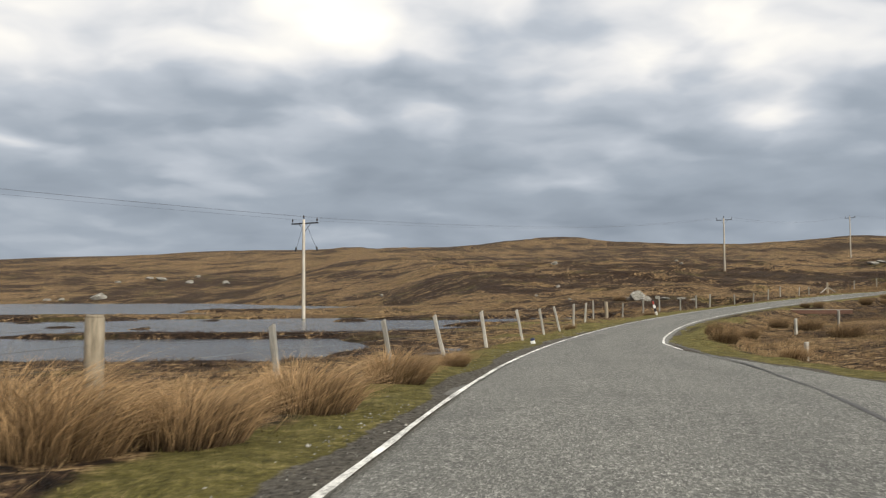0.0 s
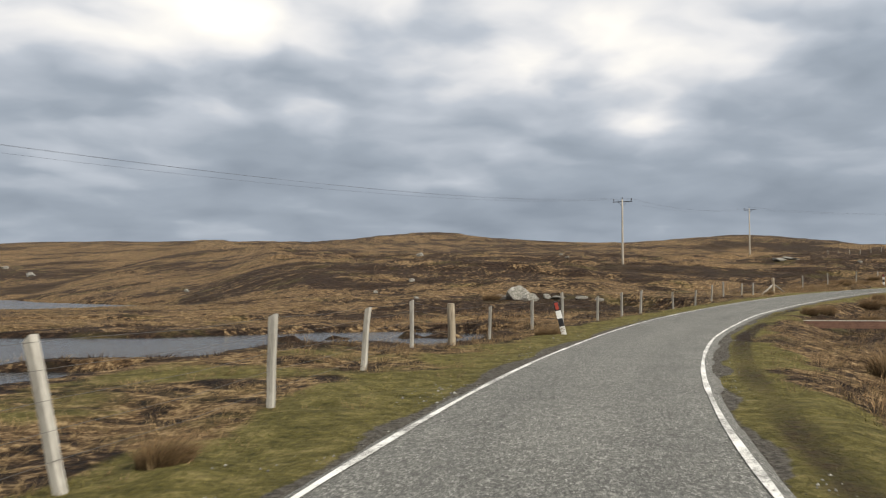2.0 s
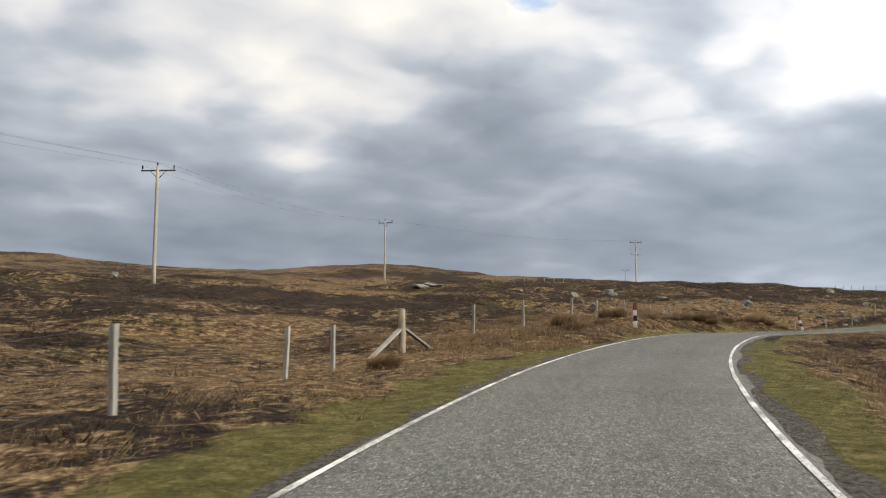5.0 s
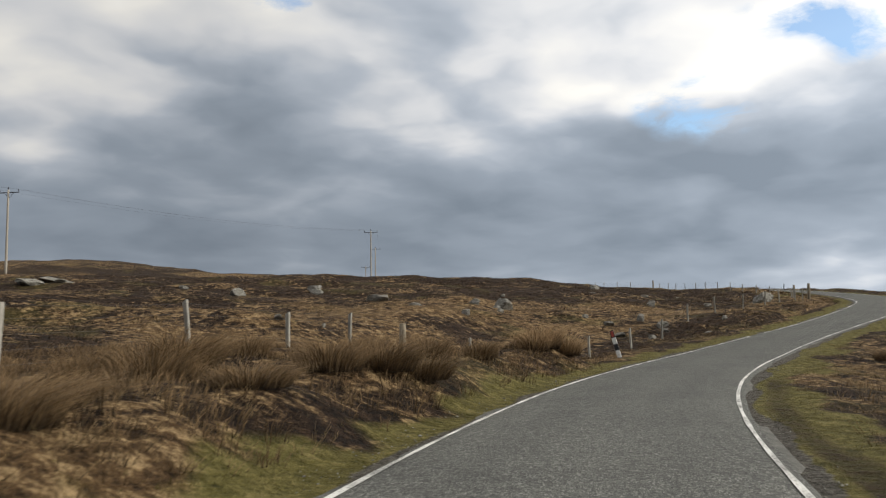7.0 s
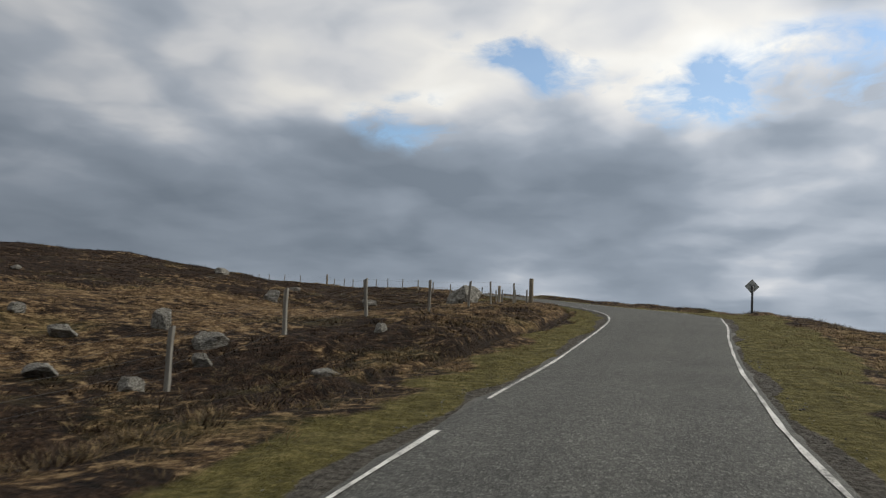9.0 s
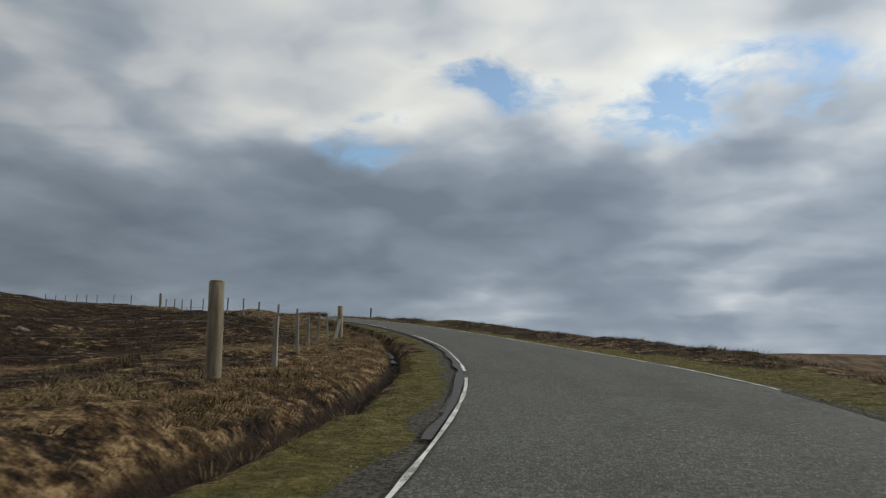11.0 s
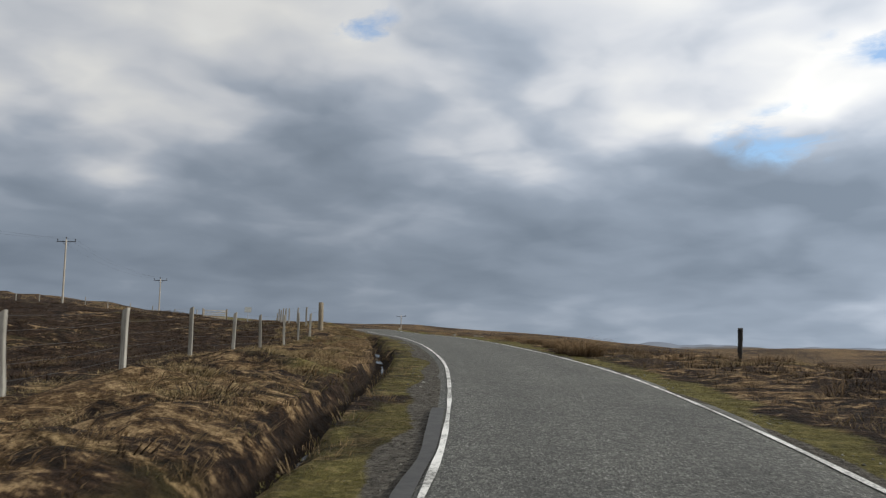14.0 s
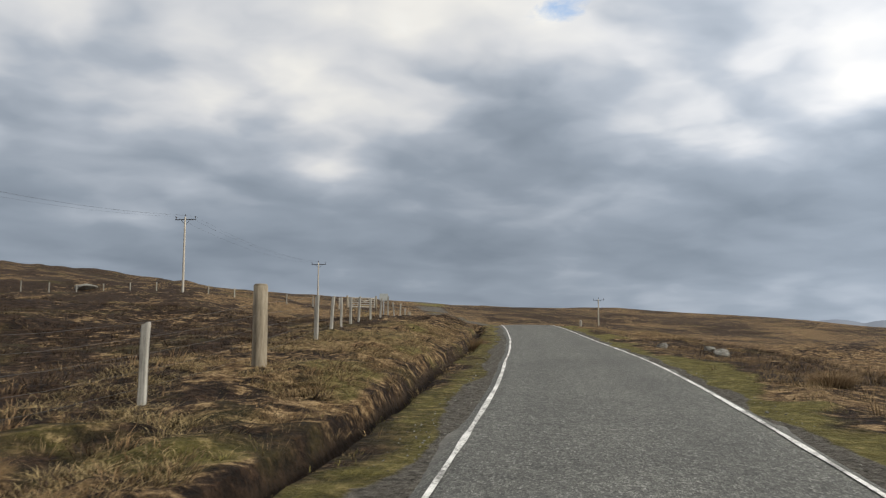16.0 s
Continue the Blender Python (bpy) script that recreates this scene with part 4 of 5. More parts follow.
def post_mesh(seed, height, width):
    """A sawn post, slightly warped, its top weathered and cut askew, with wire staples."""
    rnd = random.Random(seed)
    bm = bmesh.new()
    rings = []
    for i in range(6):
        z = -0.45 + (height + 0.45) * i / 5
        dx, dy, k = rnd.uniform(-0.006, 0.006), rnd.uniform(-0.006, 0.006), width / 2 * rnd.uniform(0.94, 1.05)
        c = 0.22 * k
        ring = []
        for sx, sy in ((1, 1), (-1, 1), (-1, -1), (1, -1)):
            for ax, ay in (((k - c) * sx, k * sy), (k * sx, (k - c) * sy)) if sx * sy < 0 else ((k * sx, (k - c) * sy), ((k - c) * sx, k * sy)):
                tilt = (0.02 * sx if i == 5 else 0)
                ring.append(bm.verts.new((ax + dx, ay + dy, z + tilt)))
        rings.append(ring)
    for p, q in zip(rings, rings[1:]):
        for k in range(8):
            bm.faces.new((p[k], p[(k + 1) % 8], q[(k + 1) % 8], q[k]))
    bm.faces.new(rings[-1])
    bm.faces.new(rings[0][::-1])
    bmesh.ops.recalc_face_normals(bm, faces=bm.faces[:])
    me = bpy.data.meshes.new("post")
    bm.to_mesh(me)
    bm.free()
    me.materials.append(POST_WOOD)
    return me


def strainer_mesh(seed, height, radius):
    """A thick round straining post with a domed, checked top."""
    bm = bmesh.new()
    tube(bm, (0, 0, -0.5), (0.01, 0, height - 0.03), radius * 1.04, radius * 0.97, 16, 5, 0.006, seed)
    tube(bm, (0.01, 0, height - 0.032), (0.01, 0, height), radius * 0.97, radius * 0.80, 16)
    me = bpy.data.meshes.new("strainer_post")
    bm.to_mesh(me)
    bm.free()
    me.materials.append(ROUND_WOOD)
    return me


POSTS = [post_mesh(k, 1.08, 0.078 + 0.006 * (k % 3)) for k in range(5)]
STRAINERS = [strainer_mesh(9, 1.22, 0.10), strainer_mesh(10, 1.4, 0.115)]

# metres along the road, metres across; a third figure marks a straining post and its height
FENCES = [
    ("weathered post and wire fence beside the loch", [(-14, 5.4), (-8, 5.3), (-2, 5.2), (3.4, 5.1), (7.9, 4.94, 1.12), (12.1, 4.62), (16.0, 3.96), (19.9, 3.82), (24.1, 3.64), (27.7, 3.26), (31.8, 3.36), (35.5, 3.5), (39.3, 3.73), (43.5, 4.19), (48.3, 5.09), (51.8, 5.38, 1.15)]),
    ("weathered post and wire fence on the marshy side", [(51.8, 5.38), (54.6, 5.29), (58.0, 5.03), (60.0, 4.57), (63.9, 4.38), (66.8, 4.18), (70.1, 4.27), (76.0, 4.34), (80.9, 4.61), (85.1, 4.96), (89.5, 5.66), (96.2, 6.89), (98.0, 6.76), (102.5, 7.09, 1.2)]),
    ("weathered post and wire fence on open moor", [(102.5, 7.09), (108.1, 7.23), (112.1, 6.97), (116.9, 6.78), (122.9, 7.9), (127.4, 8.2), (130.8, 8.25), (133.8, 8.4), (137.4, 8.75, 0.95), (141.8, 8.5), (145.2, 7.2), (150.2, 7.31), (154.7, 7.16), (159.5, 7.34), (164.3, 7.4), (168.9, 7.14), (172.9, 6.44), (179.8, 6.44), (184.3, 6.1), (188.2, 5.4), (192.9, 4.70, 1.4)]),
    ("weathered post and wire fence above the ditch", [(192.9, 4.70), (197.6, 4.82), (203.0, 5.1), (209.4, 5.22), (212.5, 4.92), (216.2, 4.42), (218.1, 3.76, 1.36)]),
    ("weathered post and wire fence along dark heather", [(218.1, 3.76), (223.6, 5.07), (227.7, 5.5), (231.8, 5.88), (235.8, 6.02), (240.0, 6.17), (244.3, 6.18), (248.1, 5.97), (252.0, 5.82), (255.9, 5.51), (259.2, 5.27), (262.9, 5.03), (266.1, 4.68, 1.3)]),
    ("weathered post and wire fence near the brow", [(266.1, 4.68), (273.1, 5.53), (277.4, 6.07), (281.7, 6.57), (284.9, 6.82), (288.2, 7.07), (292.6, 7.25), (297.0, 7.38), (301.5, 7.44), (305.9, 7.45), (310.4, 7.41), (314.8, 7.33), (319.2, 7.21, 1.3)]),
]


def string_wires(parent, places, heights):
    """Plain wires from post to post, each strand a part."""
    for hgt in heights:
        cu = bpy.data.curves.new("fence_wire", "CURVE")
        cu.dimensions, cu.bevel_depth, cu.bevel_resolution = "3D", 0.0019, 1
        sp = cu.splines.new("POLY")
        pts = []
        for a, b in zip(places, places[1:]):
            for f in (0.0, 0.5):
                c = a.lerp(b, f)
                pts.append((c.x, c.y, c.z + hgt - (0.03 if f else 0)))
        pts.append((places[-1].x, places[-1].y, places[-1].z + hgt))
        sp.points.add(len(pts) - 1)
        for p, c in zip(sp.points, pts):
            p.co = (*c, 1)
        ob = new("fence_wire", cu)
        ob.parent = parent
        cu.materials.append(WIRE)


def build_fences():
    rnd = random.Random(4)
    for n, (label, run) in enumerate(FENCES):
        fence = thing("fence", label, "fence", "fence stretches along the road")
        places = []
        for k, (s, across, *strain) in enumerate(run):
            x, y, z = on_verge(s, across)
            places.append(Vector((x, y, z)))
            if k == 0 and n:
                continue
            leaning = 9 if (n == 0 and 10 < s < 36) else 3
            if strain:
                ob = new("strainer_post", STRAINERS[1 if strain[0] > 1.28 else 0])
                ob.scale = (1, 1, strain[0] / (1.4 if strain[0] > 1.28 else 1.22))
                leaning = 1.5
            else:
                ob = new("post", POSTS[rnd.randrange(5)])
                ob.scale = (1, 1, rnd.uniform(0.90, 0.98))
            ob.parent = fence
            ob.location = (x, y, z)
            h = math.degrees(math.atan2(*(np.interp(s, LINE_S, TANGENT[:, q]) for q in (0, 1))))
            tip = rnd.gauss(0, leaning * (0.3 if leaning == 9 else 0.6)) + (11 if leaning == 9 else 0)
            ob.rotation_euler = (radians(rnd.gauss(0, 1.5)), radians(-tip), radians(-h + rnd.uniform(-6, 6)))
        string_wires(fence, places, (0.22, 0.42, 0.62, 0.82, 1.0))
        last = run[-1]
        if n in (2, 3, 4) or n == 1:
            # timber struts that prop the straining post
            for ds in ((-1.5,) if n == 3 else (-1.5, 1.6) if n == 1 else ()):
                x0, y0, z0 = on_verge(last[0] + ds, last[1] - (0.25 if ds > 0 else -0.35))
                p = places[-1]
                bm = bmesh.new()
                a, b = Vector((x0, y0, z0 - 0.1)), Vector((p.x, p.y, p.z + (0.85 if n == 3 else 0.7)))
                box(bm, (a + b) / 2, (0.13, 0.055, (b - a).length), 0.008, (b - a).to_track_quat("Z", "Y"))
                part("strut", bm, POST_WOOD, fence, "pale grey timber strut")
    # a fence far across the heather, up to a gate
    far = thing("fence", "distant post and wire fence across the heather", "fence", "fences on the moor")
    places = []
    for k in range(24):
        f = k / 23
        x, y = 150 + 66 * f + 1.0 * math.sin(5 * f), 262 - 14 * f + 1.5 * math.sin(3 * f)
        z = at_ground(x, y)
        places.append(Vector((x, y, z)))
        ob = new("post", POSTS[k % 5])
        ob.parent, ob.location = far, (x, y, z)
        ob.scale = (1.2, 1.2, 1.05)
    string_wires(far, places, (0.4, 0.7, 1.0))


build_fences()


def build_gate():
    """A weathered field gate at the end of the far fence, between two thick posts."""
    t = thing("field_gate", "weathered timber field gate at the end of a fence", "gate")
    for sx in (-1, 1):
        bm = bmesh.new()
        tube(bm, (sx * 1.75, 0, -0.4), (sx * 1.75, 0, 1.5), 0.11, 0.10, 12, 2)
        part("gate_post", bm, ROUND_WOOD, t)
    bm = bmesh.new()
    for sx in (-1, 1):
        box(bm, (sx * 1.58, 0, 0.72), (0.08, 0.07, 1.2), 0.008)
    part("stile", bm, POST_WOOD, t)
    for k in range(5):
        bm = bmesh.new()
        box(bm, (0, 0, 0.2 + 0.26 * k), (3.1, 0.035, 0.1), 0.006)
        part("bar", bm, POST_WOOD, t)
    bm = bmesh.new()
    tube(bm, (-1.5, -0.04, 0.2), (1.5, -0.04, 1.22), 0.035, 0.035, 8)
    part("brace", bm, POST_WOOD, t)
    t.matrix_basis = pose(218.2, 249.0, at_ground(218.2, 249.0), 0, 0, -8)


build_gate()


def make_marker(name, label):
    """A verge marker: a white plastic post with a black band and a dark head holding a red reflector."""
    t = thing(name, label, "marker post", "black and white verge markers")
    for pname, z0, z1, mat, lab in (("lower_body", -0.3, 0.24, WHITE_PLASTIC, "dirty white plastic body"), ("black_band", 0.242, 0.458, BLACK_PLASTIC, "black band"),
                                    ("upper_body", 0.46, 0.67, WHITE_PLASTIC, "dirty white plastic body"), ("head", 0.672, 0.93, BLACK_PLASTIC, "black head")):
        bm = bmesh.new()
        box(bm, (0, 0, (z0 + z1) / 2), (0.135, 0.085, z1 - z0), 0.008)
        ob = part(pname, bm, mat, t, lab)
        if pname == "head":
            bm = bmesh.new()
            box(bm, (0, -0.046, 0.80), (0.088, 0.012, 0.19), 0.004)
            part("reflector", bm, RED_REFLECTOR, ob, "faded red rectangular reflector")
    return t


def build_markers():
    spots = [(53.6, 2.85, 5, 14, "leaning black and white marker post at the kerb of grass"), (114.8, 3.42, 0, 1, "upright black and white marker post in tall grass"), (142.9, 3.6, -3, 16, "leaning black and white marker post on green turf")]
    for s, across, back, lean, label in spots:
        t = make_marker("verge_marker", label)
        x, y, z = on_verge(s, across)
        h = math.degrees(math.atan2(*(np.interp(s - 8, LINE_S, TANGENT[:, q]) for q in (0, 1))))
        t.matrix_basis = pose(x, y, z, 0, 0, -h + 6) @ pose(0, 0, 0, back, -lean, 0)
    # the broken foot of one
    t = thing("broken_marker", "broken stump of a white marker post with blue scrap", "marker post")
    x, y, z = on_verge(26.2, 2.65)
    bm = bmesh.new()
    box(bm, (0, 0, 0.0), (0.13, 0.08, 0.18), 0.01)
    part("lower_body", bm, WHITE_PLASTIC, t)
    bm = bmesh.new()
    box(bm, (0.01, 0, 0.13), (0.12, 0.075, 0.08), 0.012)
    part("torn_sleeve", bm, BLUE_PLASTIC, t, "torn dark blue plastic sleeve")
    t.matrix_basis = pose(x, y, z, 4, -12, -20)


BLUE_PLASTIC = plain("dark_blue_plastic", (0.015, 0.02, 0.05), (0.04, 0.05, 0.12), 6.0, 0.5)
SIGN_BACK = plain("grey_painted_sign_back", (0.30, 0.32, 0.315), (0.42, 0.44, 0.43), 5.0, 0.55)
SIGN_FACE = plain("weathered_white_sign_face", (0.55, 0.56, 0.56), (0.75, 0.76, 0.76), 5.0, 0.5)
build_markers()


DARK_TIMBER = plain("wet_dark_timber", (0.012, 0.011, 0.010), (0.05, 0.045, 0.04), 9.0, 0.85)


def build_signs():
    t = thing("passing_place_sign", "grey back of a diamond road sign on a dark post", "road sign")
    x, y = 134.6, 112.5
    z = at_ground(x, y)
    bm = bmesh.new()
    tube(bm, (0, 0, -0.4), (0, 0, 1.45), 0.062, 0.058, 12, 3)
    part("sign_post", bm, DARK_STEEL, t, "dark steel post")
    bm = bmesh.new()
    box(bm, (0, 0.075, 1.42), (0.56, 0.014, 0.56), 0.02, Euler((0, radians(45), 0)).to_quaternion())
    plate = part("sign_plate", bm, SIGN_BACK, t, "diamond plate seen from its grey back")
    for dz in (-0.12, 0.1):
        bm = bmesh.new()
        box(bm, (0, 0.045, 1.42 + dz), (0.30, 0.05, 0.035), 0.004)
        part("clip", bm, STEEL, plate)
    t.matrix_basis = pose(x, y, z, 0, 1.5, -66)
    t = thing("roadside_sign", "small pale rectangular road sign on a thin post", "road sign")
    x, y = 210.0, 225.0
    z = at_ground(x, y)
    bm = bmesh.new()
    tube(bm, (0, 0, -0.4), (0, 0, 2.5), 0.04, 0.038, 10, 2)
    part("sign_post", bm, STEEL, t)
    bm = bmesh.new()
    box(bm, (0, -0.06, 2.45), (0.78, 0.012, 0.62), 0.01)
    part("sign_plate", bm, SIGN_BACK, t, "pale grey plate")
    t.matrix_basis = pose(x, y, z, 0, 0, -30)
    # short timber posts by the road
    for x, y, hgt, lab in ((177.7, 144.7, 0.8, "dark lone timber post at the roadside"), (10.8, 26.0, 0.62, "short pale timber stump in the grass"), (19.5, 43.0, 0.85, "short grey timber post in the heather"), (16.4, 40.6, 0.75, "short grey timber post in the heather"), (216.5, 205.0, 1.2, "thin pale timber stake in the grass")):
        me = POSTS[int(10 * hgt) % 5]
        if "dark" in lab:
            me = me.copy()
            me.materials[0] = DARK_TIMBER
        ob = new("timber_post", me)
        tagged(ob, lab, "post", "lone posts")
        ob.location, ob.scale = (x, y, at_ground(x, y)), (1.3, 1.3, hgt / 1.08)
        ob.rotation_euler = (0.03, -0.04, 0.4)


build_signs()


def build_culvert():
    """The low brown parapet of a culvert inside the bend."""
    t = thing("culvert_parapet", "low rust-brown plank parapet of a culvert", "parapet")
    x0, y0, _ = along(64.5, -3.0)
    x1, y1, _ = along(66.0, -6.6)
    a, b = Vector((float(x0), float(y0), at_ground(float(x0), float(y0)))), Vector((float(x1), float(y1), at_ground(float(x1), float(y1))))
    mid, d = (a + b) / 2, b - a
    turn = Euler((0, 0, math.atan2(d.y, d.x))).to_quaternion()
    for k in range(2):
        bm = bmesh.new()
        box(bm, mid + Vector((0, 0, 0.03 + 0.13 * k)), (d.length, 0.09, 0.125), 0.012, turn)
        part("plank", bm, RUST, t)
    bm = bmesh.new()
    box(bm, mid + Vector((0, 0, 0.245)), (d.length + 0.04, 0.13, 0.03), 0.008, turn)
    part("coping", bm, POST_WOOD, t, "pale timber coping")


RUST = plain("rust_brown_timber", (0.06, 0.030, 0.020), (0.15, 0.08, 0.055), 4.0, 0.85, stretch=(1, 4, 4))
build_culvert()


def rock_mesh(seed, fine=3, flat=0.6):
    rnd = random.Random(seed)
    bm = bmesh.new()
    bmesh.ops.create_icosphere(bm, subdivisions=fine, radius=1.0)
    off = Vector((rnd.uniform(0, 90), rnd.uniform(0, 90), rnd.uniform(0, 90)))
    cuts = [(Vector((rnd.gauss(0, 1), rnd.gauss(0, 1), rnd.gauss(0, 0.7))).normalized(), rnd.uniform(0.42, 0.8)) for _ in range(13)]
    for v in bm.verts:
        p = v.co.copy()
        for nrm, lim in cuts:
            d = p.dot(nrm)
            if d > lim:
                p -= nrm * (d - lim) * 0.96
        p *= 1 + 0.10 * noise.fractal(p * 1.7 + off, 0.8, 2.0, 4) + 0.05 * noise.fractal(p * 6 + off, 0.8, 2.0, 3)
        v.co = Vector((p.x, p.y * 0.85, p.z))
    for f in bm.faces:
        f.smooth = fine < 3
    me = bpy.data.meshes.new("boulder")
    bm.to_mesh(me)
    bm.free()
    me.materials.append(ROCK)
    return me


# boulders: x, y, breadth, height above ground
NEAR_ROCKS = [(99.0, 125.1, 0.5, 0.27), (98.4, 123.0, 0.88, 0.33), (96.0, 120.8, 1.04, 0.27), (96.0, 118.9, 0.53, 0.31), (99.6, 120.4, 1.05, 0.42), (98.2, 119.3, 0.56, 0.3), (100.1, 122.0, 0.62, 0.62), (98.6, 116.9, 0.7, 0.26), (103.0, 118.2, 0.6, 0.3),
              (117.3, 131.2, 1.0, 0.67), (137.2, 149.6, 1.4, 0.57), (119.5, 122.9, 2.05, 1.2), (117.2, 126.2, 0.8, 0.4), (132.1, 146.6, 1.2, 0.5), (140.0, 145.0, 1.2, 0.4), (144.0, 143.0, 1.1, 0.36)]
MOOR_ROCKS = [(96.0, 129.1, 1.5, 0.95), (93.9, 129.4, 1.05, 0.6), (90.0, 126.6, 0.65, 0.42), (95.0, 128.7, 0.8, 0.28), (93.6, 127.2, 0.5, 0.26), (88.0, 128.5, 1.15, 0.45), (115.8, 145.3, 0.7, 0.28), (74.2, 121.6, 0.6, 0.24), (76.0, 121.3, 0.3, 0.17), (92.8, 160.4, 1.1, 0.42),
              (84.4, 139.8, 1.1, 0.6), (102.5, 155.4, 1.7, 0.7), (95.9, 139.7, 1.6, 0.6), (91.7, 135.4, 1.85, 0.45), (84.5, 169.9, 3.2, 0.55), (86.6, 169.2, 1.6, 0.45), (98.8, 150.5, 1.4, 0.5),
              (19.2, 86.2, 1.9, 1.25), (19.7, 84.9, 1.7, 0.62), (18.3, 86.8, 1.4, 0.7), (21.4, 87.1, 0.62, 0.42), (22.3, 86.9, 1.4, 0.3), (23.5, 86.3, 1.3, 0.26), (24.6, 85.8, 0.9, 0.22), (12.3, 84.6, 0.45, 0.25), (10.6, 99.1, 0.6, 0.35)]
FAR_ROCKS = [(22.8, 177.1, 2.0, 1.1), (50.4, 187.5, 1.0, 0.55), (87.3, 172.5, 4.5, 0.8), (-72.5, 250.0, 4.0, 1.4), (-88, 272.0, 6.0, 1.6), (-94, 279, 5.0, 1.5), (-99.9, 267.0, 3.0, 1.2), (-9.6, 136.6, 1.0, 0.6), (14.8, 112.2, 1.0, 0.55), (48.3, 176.4, 1.1, 0.65),
             (-85.5, 216.4, 5.2, 2.6), (-98.7, 216.4, 3.0, 1.3), (-94.9, 216.4, 2.0, 1.0), (-60.0, 240.2, 3.6, 1.5), (-77.9, 276.1, 3.3, 1.4), (188.8, 258.0, 3.0, 1.0), (192.6, 145.0, 1.1, 2.3), (192.2, 144.2, 1.0, 2.3), (192.5, 142.7, 1.9, 2.35), (204.0, 150.0, 1.8, 0.8), (196.8, 172.7, 0.7, 0.35), (197.1, 175.6, 0.5, 0.28), (197.6, 174.0, 0.6, 0.3)]


def build_rocks():
    kinds = [rock_mesh(k, 4) for k in range(6)]
    plainer = [rock_mesh(20 + k, 3) for k in range(5)]
    rnd = random.Random(11)
    for rocks, meshes in ((NEAR_ROCKS, kinds), (MOOR_ROCKS, kinds), (FAR_ROCKS, plainer)):
        for x, y, wide, tall in rocks:
            ob = new("boulder", meshes[rnd.randrange(len(meshes))])
            size = "large" if wide > 1.6 else "small" if wide < 0.75 else "mid-sized"
            tagged(ob, f"{size} pale grey lichened boulder bedded in the moor", "boulder", "boulders on the moor")
            ob.location = (x, y, at_ground(x, y) + tall * 0.16)
            ob.scale = (wide / 2.0, wide / 2.1, tall * (0.5 if rocks is FAR_ROCKS else 0.66))
            ob.rotation_euler = (rnd.uniform(-0.15, 0.15), rnd.uniform(-0.15, 0.15), rnd.uniform(0, 6.28))


build_rocks()


def build_house():
    t = thing("distant_house", "small pale house far off on the skyline", "house")
    bm = bmesh.new()
    box(bm, (0, 0, 1.3), (11, 6.5, 2.8))
    part("wall", bm, SIGN_FACE, t, "pale rendered walls")
    bm = bmesh.new()
    v = [bm.verts.new(p) for p in ((-5.8, -3.6, 2.6), (5.8, -3.6, 2.6), (5.8, 3.6, 2.6), (-5.8, 3.6, 2.6), (-5.8, 0, 5.0), (5.8, 0, 5.0))]
    for f in ((0, 1, 5, 4), (2, 3, 4, 5), (0, 4, 3), (1, 2, 5), (3, 2, 1, 0)):
        bm.faces.new([v[k] for k in f])
    part("roof", bm, DARK_STEEL, t, "dark slate roof")
    for k in (-3, 0, 3):
        bm = bmesh.new()
        box(bm, (k, -3.27, 1.5), (1.1, 0.06, 1.2), 0.02)
        part("window", bm, BLACK_PLASTIC, t, "dark window")
    x, y = 520.0, 716.0
    t.matrix_basis = pose(x, y, at_ground(x, y), 0, 0, 25)


build_house()


# ---- what grows ----
WIND = (0.30, 0.12)
# first colour is the root, darkened for shade within the clump, second the tip
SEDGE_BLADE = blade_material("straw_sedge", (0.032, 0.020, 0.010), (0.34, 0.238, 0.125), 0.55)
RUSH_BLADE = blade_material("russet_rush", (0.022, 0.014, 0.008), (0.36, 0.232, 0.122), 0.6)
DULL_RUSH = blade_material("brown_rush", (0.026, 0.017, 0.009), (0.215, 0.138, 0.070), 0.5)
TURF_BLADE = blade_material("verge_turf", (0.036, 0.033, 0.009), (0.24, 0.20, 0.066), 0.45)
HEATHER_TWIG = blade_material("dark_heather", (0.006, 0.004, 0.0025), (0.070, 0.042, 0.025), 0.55)


